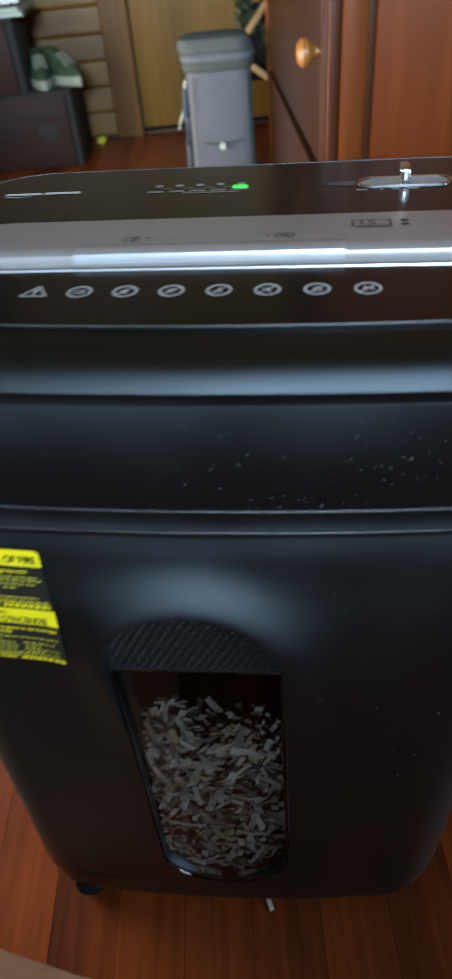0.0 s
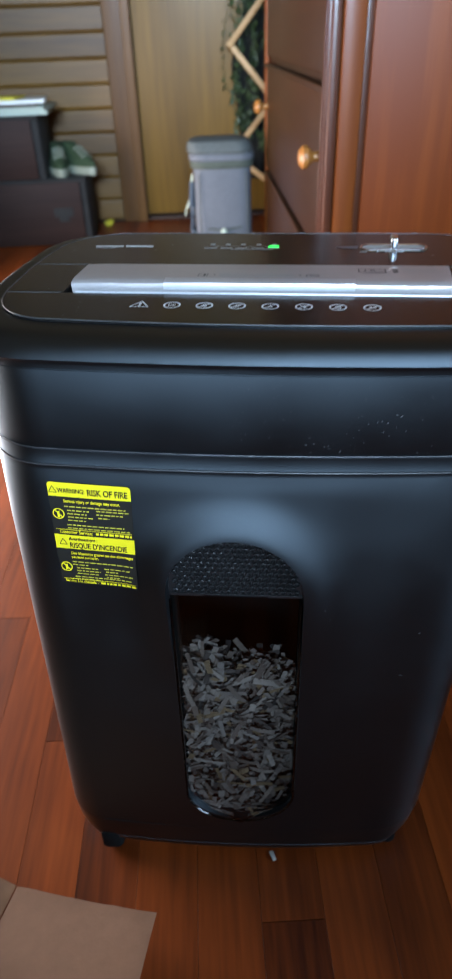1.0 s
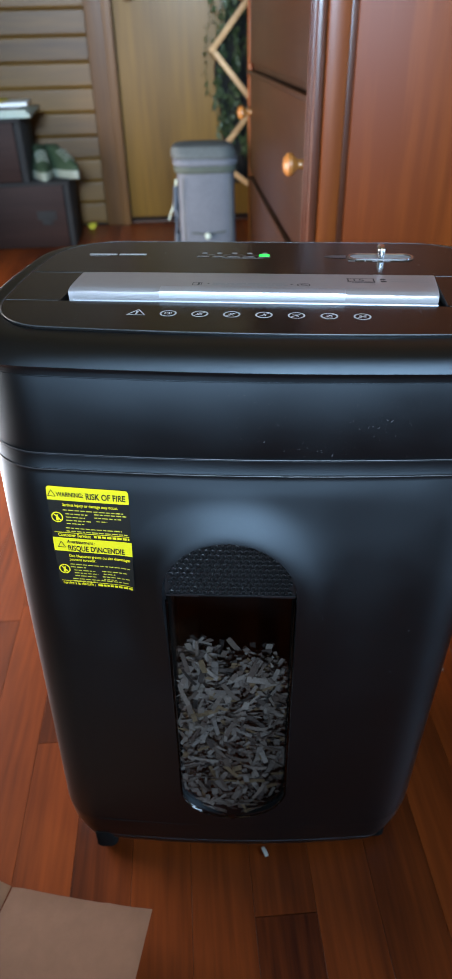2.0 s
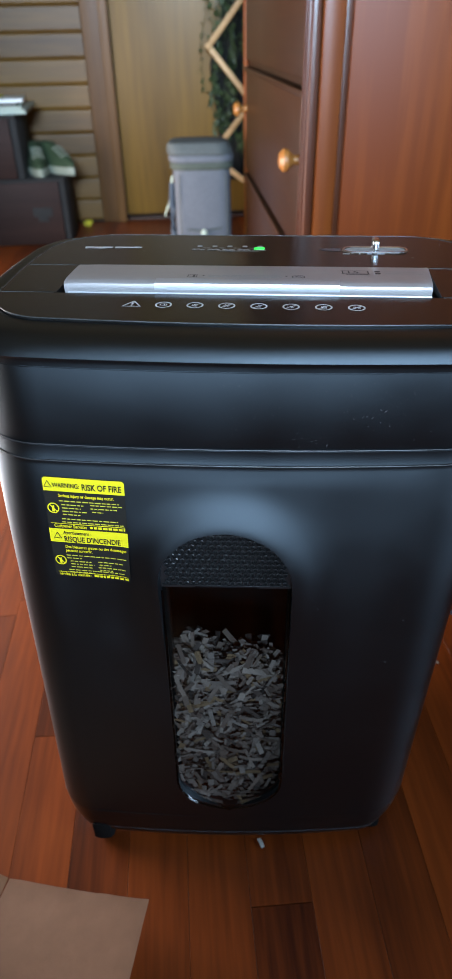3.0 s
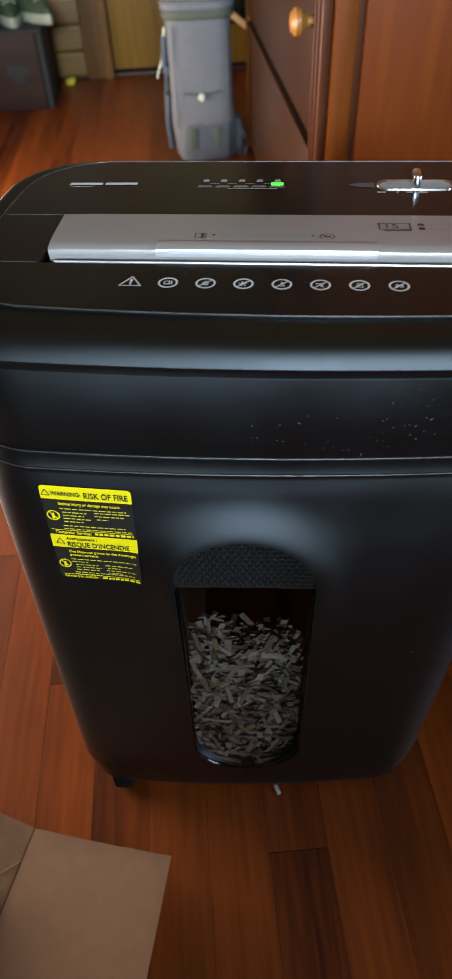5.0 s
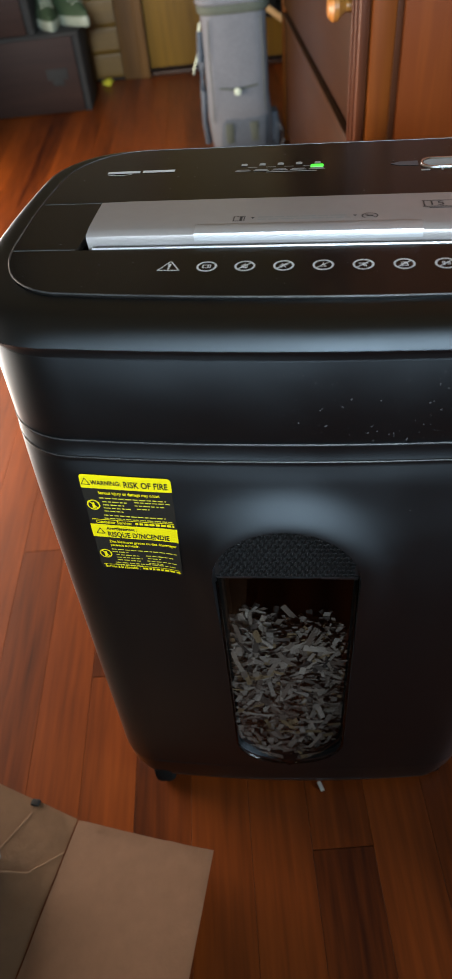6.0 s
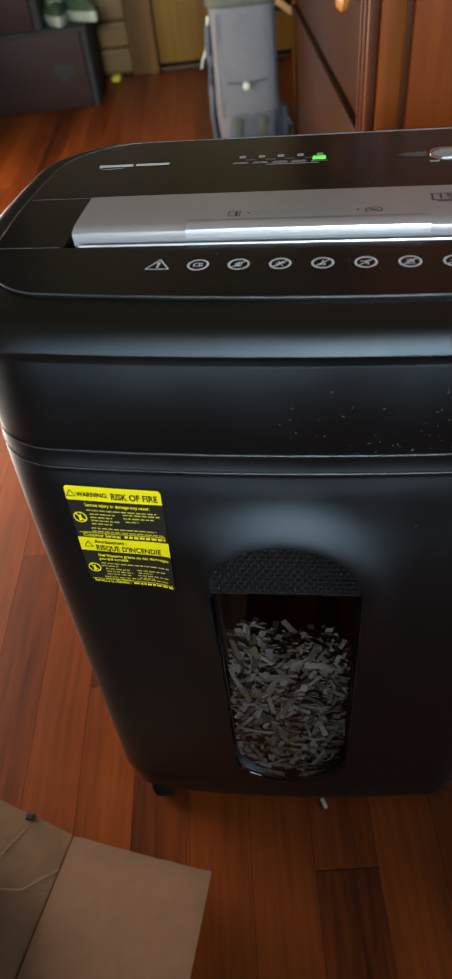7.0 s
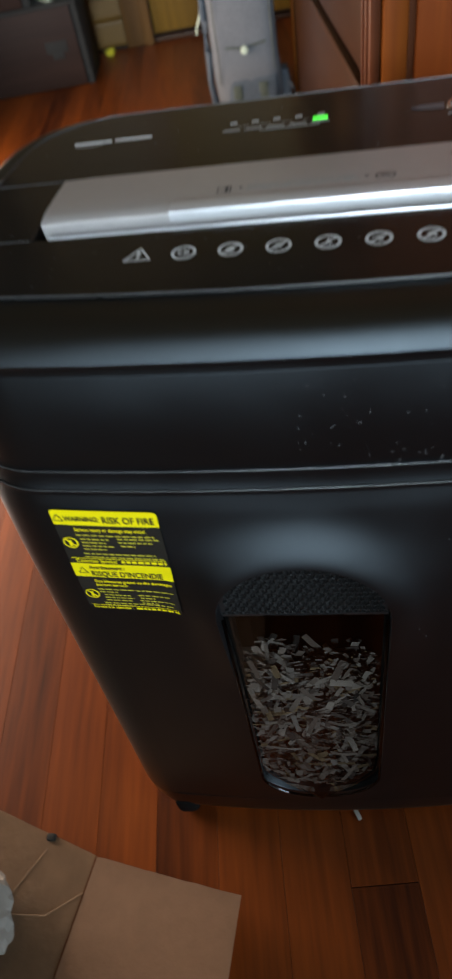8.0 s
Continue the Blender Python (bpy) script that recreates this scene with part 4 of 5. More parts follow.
def cover():
    bm = bmesh.new()
    def ring(x):
        return [(x, 0.0905, 0.5400), (x, 0.0895, 0.5478), (x, 0.0893, 0.5500), (x, 0.0899, 0.5516), (x, 0.0912, 0.5524), (x, 0.0985, 0.5528), (x, 0.1080, 0.5522), (x, 0.1300, 0.5502), (x, 0.1494, 0.5482), (x, 0.1494, 0.5400)]
    xs = [-0.1335, -0.1325] + [-0.12 + 0.02 * k for k in range(13)] + [0.1315, 0.1325]
    rows = []
    for x in xs:
        r = ring(x)
        if abs(abs(x) - 0.1330) < 0.0006:
            r = [(px, py + 0.0006, pz - 0.0006) for px, py, pz in r]
        rows.append([(px + (-0.006 if px < -0.13 else 0.006 if px > 0.13 else 0) * (py - 0.09) / 0.06, py, pz) for px, py, pz in r])
    return loft(rows)


slot_cover = part("slot_cover", cover(), SILVER, head, "silver sloping slot cover")
part("card_flap", loft([[(x, y, z) for y, z in ((0.0888, 0.5480), (0.0884, 0.5508), (0.0892, 0.5527), (0.0985, 0.5537), (0.0998, 0.5530), (0.0996, 0.5480))] for x in (-0.0655, -0.065, 0.0675, 0.068)]), SILVER_LIGHT, slot_cover, "paler card slot flap")


# ---- printed marks ----
def cover_z(y):
    return 0.5522 - (y - 0.108) * 0.0966


def mark(bm, pts, z, lift=0.00025):
    """A flat printed shape on the top, from plan points; z is a height or a function of y."""
    bm.faces.new([bm.verts.new((x, y, (z(y) if callable(z) else z) + lift)) for x, y in pts])


def ring_mark(bm, x, y, r0, r1, z, n=28, stretch=1.0):
    v = [[bm.verts.new((x + r * stretch * math.cos(2 * math.pi * k / n), y + r * math.sin(2 * math.pi * k / n), (z(y) if callable(z) else z) + 0.00025)) for k in range(n)] for r in (r0, r1)]
    for k in range(n):
        bm.faces.new((v[0][k], v[0][(k + 1) % n], v[1][(k + 1) % n], v[1][k]))


def stroke(bm, x0, y0, x1, y1, w, z):
    d = Vector((x1 - x0, y1 - y0)).normalized() * w / 2
    mark(bm, [(x0 - d.y, y0 + d.x), (x1 - d.y, y1 + d.x), (x1 + d.y, y1 - d.x), (x0 + d.y, y0 - d.x)][::-1], z)


def bar(bm, x0, x1, y, h, z):
    mark(bm, [(x0, y - h / 2), (x1, y - h / 2), (x1, y + h / 2), (x0, y + h / 2)], z)


TOP = 0.5475
inside = (
    ((-2.2, -1.6, 2.2, -1.6), (-2.2, 1.6, 2.2, 1.6), (-2.2, -1.6, -2.2, 1.6), (2.2, -1.6, 2.2, 1.6), (0.8, -1.6, 0.8, 1.6)),
    ((-1.6, -2, -1.6, 1.2), (-0.6, -2, -0.6, 2.4), (0.4, -2, 0.4, 2.6), (1.4, -2, 1.4, 2), (-1.6, -2, 1.4, -2.4)),
    ((-1.2, 2.4, 1.4, -2.6), (1.2, 2.4, -1.4, -2.6), (-2.6, 0.2, 2.4, 0.6)),
    ((0, 3, 0, 1), (0, 1, -1.6, -2), (0, 1, 1.6, -2), (-1.6, -2, 1.6, -2)),
    ((-2.6, 1.2, 2.4, 1.2), (0.4, 1.2, 1.6, -2.6), (-0.6, 1.2, 0.6, -2.4), (-2.6, 1.8, -2.2, 0.6)),
    ((-1.8, 1.6, 1.2, 2), (-1.2, -2, 0.4, 2), (1, 2, 2, -2.4), (-2.2, -2, 2, -2.4), (-2, 0, 1, 0)),
    ((-2, 1.6, -0.4, 1.6), (-2.4, 0, 2.6, 0.2), (0.6, -1.6, 2.6, -1.2), (-2, -1.6, -0.6, -2), (-1.2, 1.6, 0.4, -0.6), (1.6, 1.4, 2.4, -1.4)),
)
for k in range(8):
    cx, cy = -0.0752 + 0.0219 * k, 0.058
    bm = bmesh.new()
    if k == 0:
        for a, b in (((-6.6, -4), (6.6, -4)), ((6.4, -4.2), (0, 6.6)), ((0, 6.6), (-6.4, -4.2))):
            stroke(bm, cx + a[0] / 1000, cy + a[1] / 1000, cx + b[0] / 1000, cy + b[1] / 1000, 0.0009, TOP)
        mark(bm, [(cx - 0.0010, cy + 0.0035), (cx - 0.0006, cy - 0.0010), (cx + 0.0006, cy - 0.0010), (cx + 0.0010, cy + 0.0035)], TOP + 0.0001)
        bar(bm, cx - 0.0007, cx + 0.0007, cy - 0.0023, 0.0013, TOP + 0.0001)
    else:
        ring_mark(bm, cx, cy, 0.0047, 0.0059, TOP)
        if k > 1:
            stroke(bm, cx - 0.0036, cy - 0.0034, cx + 0.0036, cy + 0.0034, 0.0008, TOP + 0.0001)
        for x0, y0, x1, y1 in inside[k - 1]:
            stroke(bm, cx + x0 / 1000, cy + y0 / 1000, cx + x1 / 1000, cy + y1 / 1000, 0.0006, TOP + 0.00005)
    part("safety_icon", bm, PRINT, head, "white printed triangle" if k == 0 else "white printed round symbol", smooth=0)

# wordmark as plain shapes
bm = bmesh.new()
bar(bm, -0.149, -0.1245, 0.2025, 0.0042, TOP)
for k in range(10):
    x0, x1 = -0.148 + 0.0018 * k, -0.148 + 0.0018 * (k + 1)
    y0, y1 = 0.1988 - 0.0016 * math.sin(math.pi * k / 10), 0.1988 - 0.0016 * math.sin(math.pi * (k + 1) / 10)
    mark(bm, [(x0, y0 - 0.0004), (x1, y1 - 0.0004), (x1, y1 + 0.0004), (x0, y0 + 0.0004)], TOP)
part("wordmark", bm, PRINT, head, "white printed wordmark as plain bars", smooth=0)
bm = bmesh.new()
bar(bm, -0.1225, -0.0985, 0.2028, 0.0042, TOP)
part("wordmark", bm, PRINT, head, smooth=0)

# status lights
for k in range(5):
    cx = -0.0480 + 0.0131 * k
    bm = bmesh.new()
    mark(bm, [(cx - 0.0022, 0.2066), (cx + 0.0022, 0.2066), (cx + 0.0024, 0.2100), (cx + 0.0008, 0.2112), (cx - 0.0020, 0.2106)], TOP)
    bar(bm, cx - 0.0045, cx + 0.0045, 0.1990, 0.0011, TOP)
    bar(bm, cx - 0.0056, cx + 0.0056, 0.1972, 0.0011, TOP)
    part("status_icon", bm, GREY_PRINT, head, "small grey status symbol", smooth=0)
    if k < 4:
        bm = bmesh.new()
        bar(bm, cx + 0.003, cx + 0.010, 0.2034, 0.0006, TOP)
        part("status_line", bm, GREY_PRINT, head, smooth=0)
bm = bmesh.new()
bar(bm, -0.031, 0.0045, 0.1942, 0.0013, TOP)
part("small_print", bm, GREY_PRINT, head, smooth=0)
part("status_light", box(-0.0002, 0.0088, 0.2008, 0.2054, TOP - 0.001, TOP + 0.0007, 0.0006), LED, head, "glowing green light")

# slide switch
switch = part("slide_switch", bmesh.new(), CHROME, head, "silver slide switch")
bm = bmesh.new()
prof = [(0.0064, 0.0), (0.0072, 0.0012), (0.0084, 0.0012), (0.0090, 0.0)]
rows = []
for r, h in prof:
    ring = []
    for k in range(32):
        a = 2 * math.pi * (k + 0.5) / 32
        ring.append((0.102 + (0.0185 if math.cos(a) > 0 else -0.0185) + r * math.cos(a), 0.2005 + r * math.sin(a), TOP + h))
    rows.append(ring)
loft(rows, bm, False, False)
old = switch.data
switch.data = mesh_of(bm, "slide_switch", CHROME)
bpy.data.meshes.remove(old)
bm = bmesh.new()
mark(bm, [(0.102 + (0.0185 if math.cos(a) > 0 else -0.0185) + 0.0066 * math.cos(a), 0.2005 + 0.0066 * math.sin(a)) for a in [2 * math.pi * (k + 0.5) / 32 for k in range(32)]], TOP)
part("switch_track", bm, GREY_PRINT, switch, "grey recessed track")
part("switch_lever", box(0.0990, 0.1050, 0.1935, 0.2085, TOP, TOP + 0.0098, 0.0022, seg=3), CHROME, switch, "upright chrome lever")
bm = bmesh.new()
mark(bm, [(0.0735, 0.1965), (0.0735, 0.2050), (0.0610, 0.2045), (0.0545, 0.2010), (0.0610, 0.1975)], TOP)
part("switch_pointer", bm, material("blue_grey_print", (0.06, 0.075, 0.09), 0.3, bump=0.0), switch)
for x, w in ((0.0775, 0.006), (0.0885, 0.0012), (0.0965, 0.004), (0.106, 0.006)):
    bm = bmesh.new()
    bar(bm, x - w / 2, x + w / 2, 0.1885, 0.0026, TOP)
    part("switch_mark", bm, GREY_PRINT, switch, smooth=0)


def letters(text, size, place, name, mat, parent, bend=None, align="LEFT", squeeze=1.0, bold=0.0):
    """Built-in letters as a mesh, mapped by place((x, y)) to points."""
    cu = bpy.data.curves.new("tmp_text", "FONT")
    cu.body, cu.size, cu.align_x, cu.resolution_u, cu.offset = text, size, align, 3, size * bold
    tmp = new("tmp_text", cu)
    bpy.context.view_layer.update()
    me = bpy.data.meshes.new_from_object(tmp.evaluated_get(bpy.context.evaluated_depsgraph_get()))
    bpy.data.objects.remove(tmp)
    bpy.data.curves.remove(cu)
    for v in me.vertices:
        v.co = Vector(place(v.co.x * squeeze, v.co.y))
    me.name = name
    me.materials.append(mat)
    ob = new(name, me)
    ob.parent = parent
    return ob


# cover prints
on_cover = lambda ox, oy: (lambda x, y: (ox + x, oy + y, cover_z(oy + y) + 0.0004))
letters("15", 0.0105, on_cover(0.0735, 0.1245), "number_print", DARK_PRINT, slot_cover, squeeze=1.0)
bm = bmesh.new()
for a, b in (((0.0705, 0.1225), (0.0915, 0.1225)), ((0.0905, 0.1225), (0.0905, 0.1335)), ((0.0915, 0.1335), (0.0705, 0.1335)), ((0.0715, 0.1335), (0.0715, 0.1225))):
    stroke(bm, *a, *b, 0.0010, cover_z)
bar(bm, 0.074, 0.091, 0.1203, 0.0013, cover_z)
part("number_frame", bm, DARK_PRINT, slot_cover, smooth=0)
for y, x1 in ((0.1308, 0.128), (0.1240, 0.1305)):
    bm = bmesh.new()
    ring_mark(bm, 0.0975, y, 0.0002, 0.0022, cover_z, 16)
    part("sheet_symbol", bm, DARK_PRINT, slot_cover, smooth=0)
    bm = bmesh.new()
    bar(bm, 0.1025, x1, y, 0.0014, cover_z)
    part("small_print", bm, GREY_PRINT, slot_cover, smooth=0)
bm = bmesh.new()
for a, b in (((-0.044, 0.1055), (-0.0365, 0.1055)), ((-0.0370, 0.1055), (-0.0370, 0.1125)), ((-0.0365, 0.1125), (-0.044, 0.1125)), ((-0.0435, 0.1125), (-0.0435, 0.1055))):
    stroke(bm, *a, *b, 0.0006, lambda y: 0.5526 - (y - 0.10) * 0.06)
bar(bm, -0.0398, -0.0382, 0.1090, 0.0070, lambda y: 0.5526 - (y - 0.10) * 0.06)
part("card_symbol", bm, DARK_PRINT, slot_cover, smooth=0)
for x in (-0.0318, 0.0297):
    bm = bmesh.new()
    mark(bm, [(x - 0.0013, 0.1105), (x, 0.1078), (x + 0.0013, 0.1105)], lambda y: 0.5528 - (y - 0.10) * 0.06)
    part("arrow_mark", bm, DARK_PRINT, slot_cover, smooth=0)
for y, w in ((0.1108, 0.0270), (0.1072, 0.0278)):
    bm = bmesh.new()
    x = -0.0287
    r3 = random.Random(int(y * 1e5))
    while x < -0.0287 + 2 * w:
        step = min(r3.uniform(0.004, 0.010), -0.0287 + 2 * w - x)
        bar(bm, x, x + step, y, 0.0017, lambda q: 0.5526 - (q - 0.10) * 0.06)
        x += step + 0.0013
    part("small_print", bm, GREY_PRINT, slot_cover, smooth=0)
bm = bmesh.new()
ring_mark(bm, 0.0385, 0.1090, 0.0032, 0.0038, lambda y: 0.5526 - (y - 0.10) * 0.06, 24, 1.3)
stroke(bm, 0.0355, 0.1112, 0.0415, 0.1066, 0.0007, lambda y: 0.5527 - (y - 0.10) * 0.06)
bar(bm, 0.0365, 0.0405, 0.1090, 0.0018, lambda y: 0.5526 - (y - 0.10) * 0.06)
part("disc_symbol", bm, DARK_PRINT, slot_cover, smooth=0)

# ---- warning label ----
LW, LH = 0.0585, 0.0865


def on_label(x, y, lift):
    """From label millimetres (x right, y down from its top left) to the bin's front."""
    a = radians(-1.2)
    px, pz = x / 1000, -y / 1000 * 1.0
    wx, wz = -0.1335 + px * math.cos(a) - pz * math.sin(a), 0.4482 + px * math.sin(a) + pz * math.cos(a)
    return wx, front_y(wx, wz) - lift, wz


def sticker(name, outline, mat, parent, lift, label=""):
    """A shape on the label cut into narrow upright slices that follow the bowed front."""
    bm = bmesh.new()
    x0, x1 = min(p[0] for p in outline), max(p[0] for p in outline)
    cuts = max(1, round((x1 - x0) / 6))
    y0, y1 = min(p[1] for p in outline), max(p[1] for p in outline)
    rows = max(1, round((y1 - y0) / 11))
    for k, j in [(a, b) for a in range(cuts) for b in range(rows)]:
        poly = clipped(outline, x0 + (x1 - x0) * k / cuts, x0 + (x1 - x0) * (k + 1) / cuts, y0 + (y1 - y0) * j / rows, y0 + (y1 - y0) * (j + 1) / rows)
        if len(poly) > 2:
            bm.faces.new([bm.verts.new(on_label(x, y, lift)) for x, y in poly])
    bmesh.ops.remove_doubles(bm, verts=bm.verts, dist=1e-6)
    return part(name, bm, mat, parent, label)


def corner_rect(x0, x1, y0, y1, r=0.0, top_only=False):
    if not r:
        return [(x0, y0), (x1, y0), (x1, y1), (x0, y1)]
    pts = []
    for cx, cy, a0, rr in ((x0 + r, y0 + r, 180, r), (x1 - r, y0 + r, 270, r), (x1 - r, y1 - r, 0, r), (x0 + r, y1 - r, 90, r)):
        if top_only and cy > (y0 + y1) / 2:
            pts.append((x1, y1) if a0 == 0 else (x0, y1))
            continue
        pts += [(cx + rr * math.cos(radians(a0 + 15 * k)), cy + rr * math.sin(radians(a0 + 15 * k))) for k in range(7)]
    return pts


sheet = sticker("warning_label", corner_rect(0, 58.5, 0, 86.5, 2.5), LABEL_BLACK, waste_bin, 0.0009, "black and yellow warning label in two languages")
sticker("yellow_band", corner_rect(0, 58.5, 0, 11.0, 2.5, True), YELLOW, sheet, 0.0011)
sticker("yellow_band", corner_rect(0, 58.5, 42.5, 54.5), YELLOW, sheet, 0.0011)


def words(text, x, y, h, mat, width=None):
    ob = letters(text, h / 1000, lambda a, b: (a, b, 0), "label_text", mat, sheet, bold=0.022)
    xs = [v.co.x for v in ob.data.vertices]
    k = width / 1000 / (max(xs) - min(xs)) if width else 1.0
    for v in ob.data.vertices:
        v.co = Vector(on_label(x + v.co.x * k * 1000, y - v.co.y * 1000, 0.0014))
    return ob


words("WARNING:", 7.0, 7.6, 5.0, LABEL_BLACK, 19.5)
words("RISK OF FIRE", 28.0, 8.6, 6.8, LABEL_BLACK, 28.0)
words("Avertissement :", 10.5, 46.8, 4.0, LABEL_BLACK, 21.0)
words("RISQUE D'INCENDIE", 10.5, 53.2, 6.4, LABEL_BLACK, 42.0)
words("Serious injury or damage may occur.", 10.5, 15.3, 3.6, YELLOW, 40.0)
words("Customer Service:", 4.5, 41.0, 4.0, YELLOW, 24.0)
words("Des blessures graves ou des dommages", 10.5, 59.2, 3.5, YELLOW, 46.0)
words("peuvent survenir.", 10.5, 62.6, 3.5, YELLOW, 20.0)
words("Service à la clientèle :", 3.0, 85.2, 3.6, YELLOW, 25.0)


def print_bar(x0, x1, y, h=1.1, ink=FINE_PRINT):
    """A line of small print as short bars."""
    r4 = random.Random(int(x0 * 100 + y * 1000))
    out, x = [], x0
    bm = bmesh.new()
    while x < x1 - 0.5:
        w = min(r4.uniform(1.6, 4.6), x1 - x)
        bm.faces.new([bm.verts.new(on_label(a, b, 0.0013)) for a, b in corner_rect(x, x + w, y - h / 2, y + h / 2)])
        x += w + 0.8
    part("small_print", bm, ink, sheet, smooth=0)


for x0, x1, y in ((10.5, 54, 18.6), (12, 28, 21.7), (33, 56, 20.8), (12, 26, 24.4), (33, 52, 23.6), (12, 30, 27.1), (34, 42, 26.4), (12, 25, 29.8), (11, 52, 33.6), (11, 56, 36.3),
                  (10.5, 56, 66.0), (10.5, 22, 68.6), (13, 29, 71.4), (34, 54, 70.6), (13, 31, 74.0), (35, 44, 73.2), (13, 30, 76.6), (34, 55, 75.8), (35, 46, 78.2), (11, 55, 79.6), (11, 30, 81.6)):
    print_bar(x0, x1, y, 0.85)
for x0, x1, y in ((31, 57, 39.8), (30, 57, 84.2)):
    print_bar(x0, x1, y, 1.9, YELLOW)
sticker("rule", corner_rect(2, 57, 37.6, 38.1), YELLOW, sheet, 0.0012)
sticker("rule", corner_rect(2, 57, 82.0, 82.5), YELLOW, sheet, 0.0012)
for y in (27.0, 73.0):
    n = 24
    bm = bmesh.new()
    v = [[bm.verts.new(on_label(5.6 + r * math.cos(2 * math.pi * k / n), y - 2 + r * math.sin(2 * math.pi * k / n), 0.0013)) for k in range(n)] for r in (3.5, 4.4)]
    for k in range(n):
        bm.faces.new((v[0][k], v[0][(k + 1) % n], v[1][(k + 1) % n], v[1][k]))
    for quad in ([(2.8, 22.6), (3.5, 22.0), (8.6, 27.4), (7.9, 28.0)], [(4.6, 28), (4.6, 23.4), (6.4, 22.6), (6.4, 28)]):
        bm.faces.new([bm.verts.new(on_label(a, b + y - 27, 0.0013)) for a, b in quad])
    part("prohibition_symbol", bm, YELLOW, sheet, smooth=0)
for y, x in ((5.6, 3.6), (48.5, 6.0)):
    bm = bmesh.new()
    for p, q in (((-2.8, 2.2), (2.8, 2.2)), ((2.8, 2.2), (0, -2.8)), ((0, -2.8), (-2.8, 2.2))):
        d = Vector((q[0] - p[0], q[1] - p[1])).normalized() * 0.25
        bm.faces.new([bm.verts.new(on_label(x + a, y + b, 0.0014)) for a, b in ((p[0] - d.y, p[1] + d.x), (q[0] - d.y, q[1] + d.x), (q[0] + d.y, q[1] - d.x), (p[0] + d.y, p[1] - d.x))])
    part("alert_triangle", bm, LABEL_BLACK, sheet, smooth=0)


# ---- dust ----
def dust():
    bm = bmesh.new()
    r5 = random.Random(21)
    for k in range(620):
        s = r5.choice((0.0001, 0.00015, 0.0002, 0.00025, 0.00035))
        if k < 240:
            x, y = r5.uniform(-0.17, 0.17), r5.uniform(0.03, 0.235)
            if 0.08 < y < 0.152 and abs(x) < 0.142:
                continue
            c, ax, ay = Vector((x, y, TOP + 0.0003)), Vector((1, 0, 0)), Vector((0, 1, 0))
        elif k < 440:
            x, z = r5.uniform(-0.12, 0.13), r5.uniform(0.05, 0.45)
            if outside_arch(x, z) < 0.002:
                continue
            c, ax, ay = Vector((x, front_y(x, z) - 0.0003, z)), Vector((1, 0, 0)), Vector((0, 0, 1))
        else:
            x, z = r5.triangular(-0.13, 0.14, 0.10), r5.uniform(0.475, 0.522)
            c, ax, ay = Vector((x, front_line(z) + BOW * (x / 0.189) ** 2 - 0.0004, z)), Vector((1, 0, 0)), Vector((0, 0, 1))
        t = r5.uniform(0, 3.14)
        u, w = (ax * math.cos(t) + ay * math.sin(t)) * s * r5.choice((1, 1, 1, 1, 1.6, 3)), (ay * math.cos(t) - ax * math.sin(t)) * s * 0.8
        bm.faces.new([bm.verts.new(c + p) for p in (u + w, w - u, -u - w, u - w)])
    return tagged(part("dust", bm, DUST, head, "pale dust specks", smooth=0), kind="stuff")


dust()
for piece in head.children:
    piece.location.z -= 0.002


def settle(ob):
    """The lower body stands a little turned under its head."""
    for q in ob.data.vertices:
        q.co.y += q.co.x * float(np.interp(q.co.z, (0.0, 0.46, 0.530, 0.545), (0.085, 0.045, 0.02, 0.0)))
    ob.data.update()


for ob in (waste_bin, *waste_bin.children_recursive, heap, head):
    settle(ob)


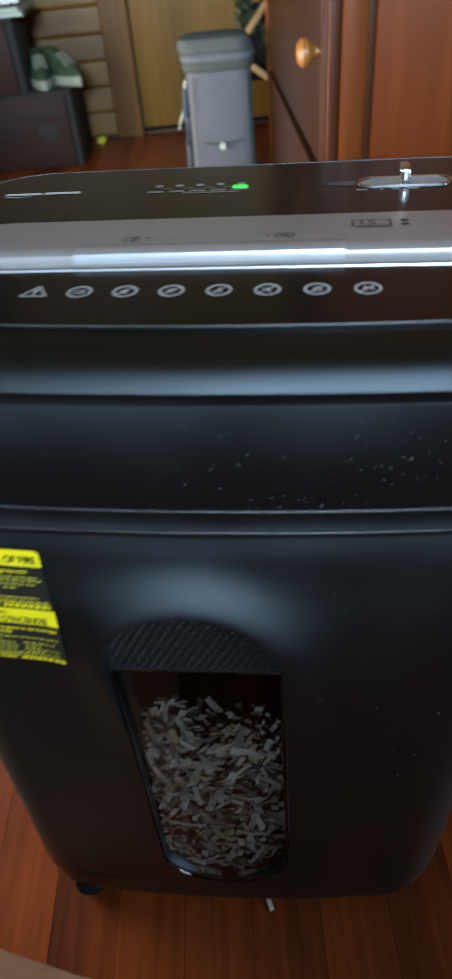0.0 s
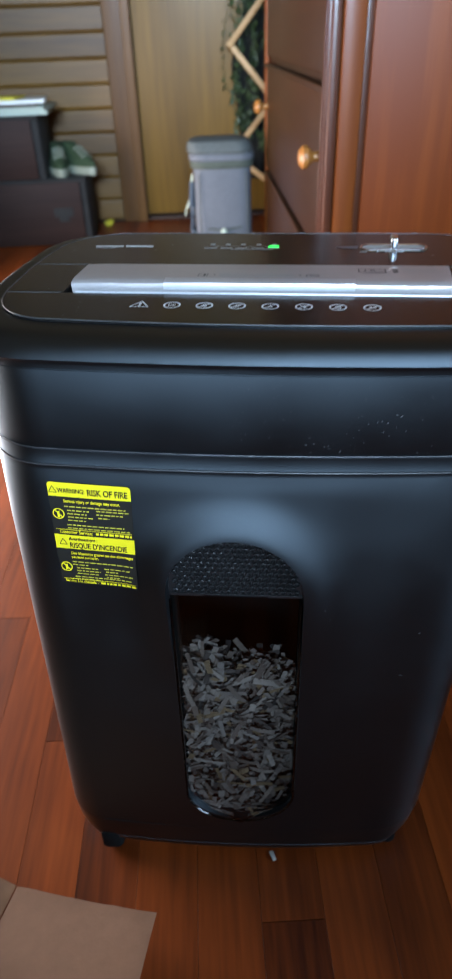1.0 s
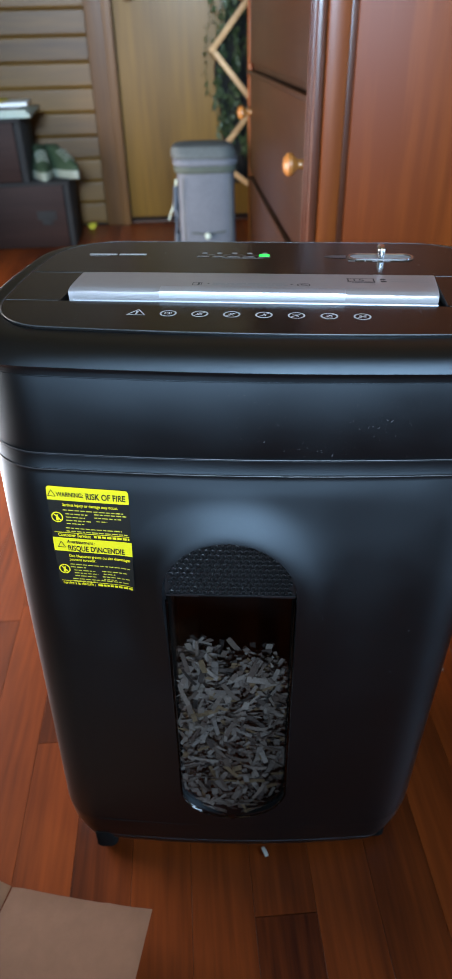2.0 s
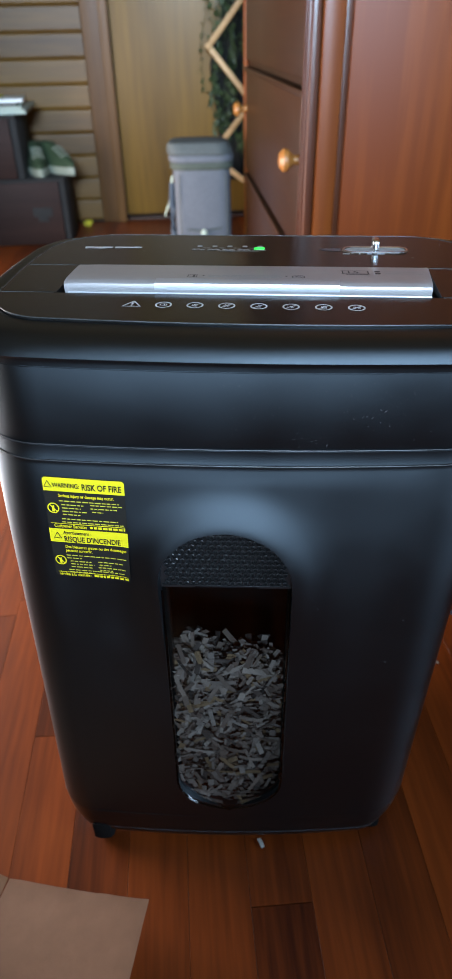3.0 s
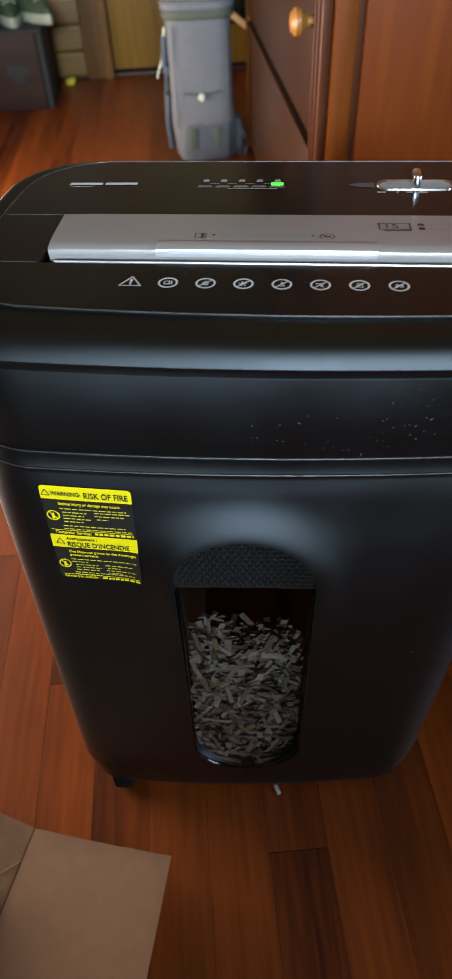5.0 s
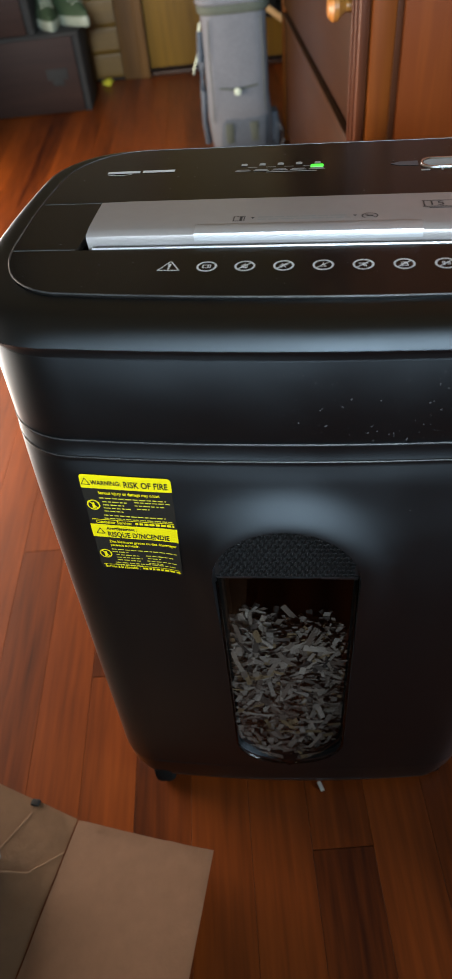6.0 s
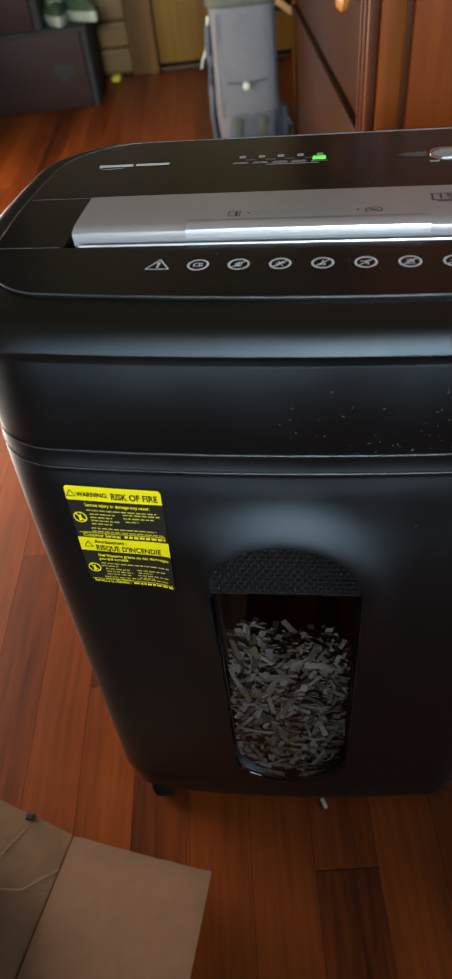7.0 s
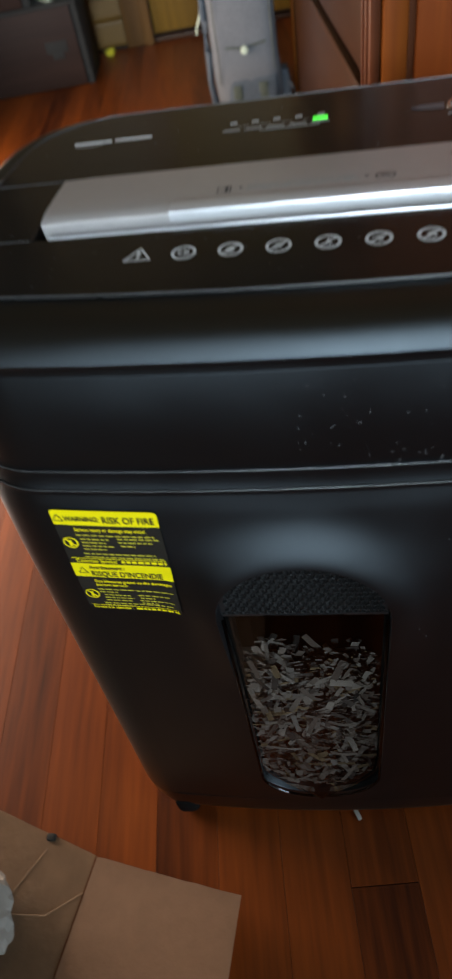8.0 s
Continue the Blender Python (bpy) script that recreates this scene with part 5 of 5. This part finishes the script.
# ---- floor strips and wall boards ----
def strip_mesh(name, length, width, depth, edge, axis):
    """A strip with eased upper edges; its length lies along x or y."""
    h, w = length / 2, width / 2
    prof = [(-w, -depth), (-w, -edge), (-w + edge, 0), (w - edge, 0), (w, -edge), (w, -depth)]
    pts = [((s, a, b) if axis == 0 else (a, s, b)) for s in (-h, h) for a, b in prof]
    faces = [(i, i + 1, i + 7, i + 6) for i in range(5)] + [(5, 0, 6, 11), (0, 1, 2, 3, 4, 5), (6, 7, 8, 9, 10, 11)]
    me = bpy.data.meshes.new(name)
    me.from_pydata(pts, [], faces)
    bm = bmesh.new()
    bm.from_mesh(me)
    bmesh.ops.recalc_face_normals(bm, faces=bm.faces)
    bm.to_mesh(me)
    bm.free()
    return me


STRIP = 0.0605
strip_data = {}
strip_rng = random.Random(5)
far_strips = bmesh.new()
for i in range(-18, 25):
    u = 0.03375 + STRIP * i
    v = -3.3
    while v < WALL_V - 0.01:
        length = min(round(strip_rng.choice((0.6, 0.9, 1.2, 1.5, 1.8)) * (strip_rng.choice((0.35, 0.6, 0.8)) if v == -3.3 else 1.0), 3), WALL_V - v)
        if -23 < i < 17 and v + length > -0.75:
            if length not in strip_data:
                strip_data[length] = strip_mesh("strip", length - 0.0008, STRIP - 0.0003, 0.008, 0.0002, 1)
                strip_data[length].materials.append(FLOOR_WOOD)
            ob = new("floor_strip", strip_data[length])
            ob.parent = floor
            ob.location = (u, v + length / 2, 0.0)
        else:
            box(u - STRIP / 2 + 0.0004, u + STRIP / 2 - 0.0004, v, v + length - 0.0008, -0.008, 0.0, 0.0, far_strips)
        v += length
rest = part("far_floor_strips", far_strips, FLOOR_WOOD, floor, smooth=0)
tagged(rest, kind="stuff")

board = bmesh.new()
n = 20
loft([[(s, -0.0055 * math.sqrt(max(0.0, 1 - (abs(t - n / 2) / (n / 2)) ** 12)), -0.0438 + 0.0876 * t / n) for t in range(n + 1)] + [(s, 0.006, 0.0435), (s, 0.006, -0.0435)] for s in (-0.3175, 0.3175)], board)
board_data = mesh_of(board, "board", PINE, 60)
for k in range(28):
    ob = new("wall_board", board_data)
    ob.parent = wall_far
    ob.location = (-0.365 - 0.3175, WALL_V + 0.012, 0.052 + 0.088 * k)
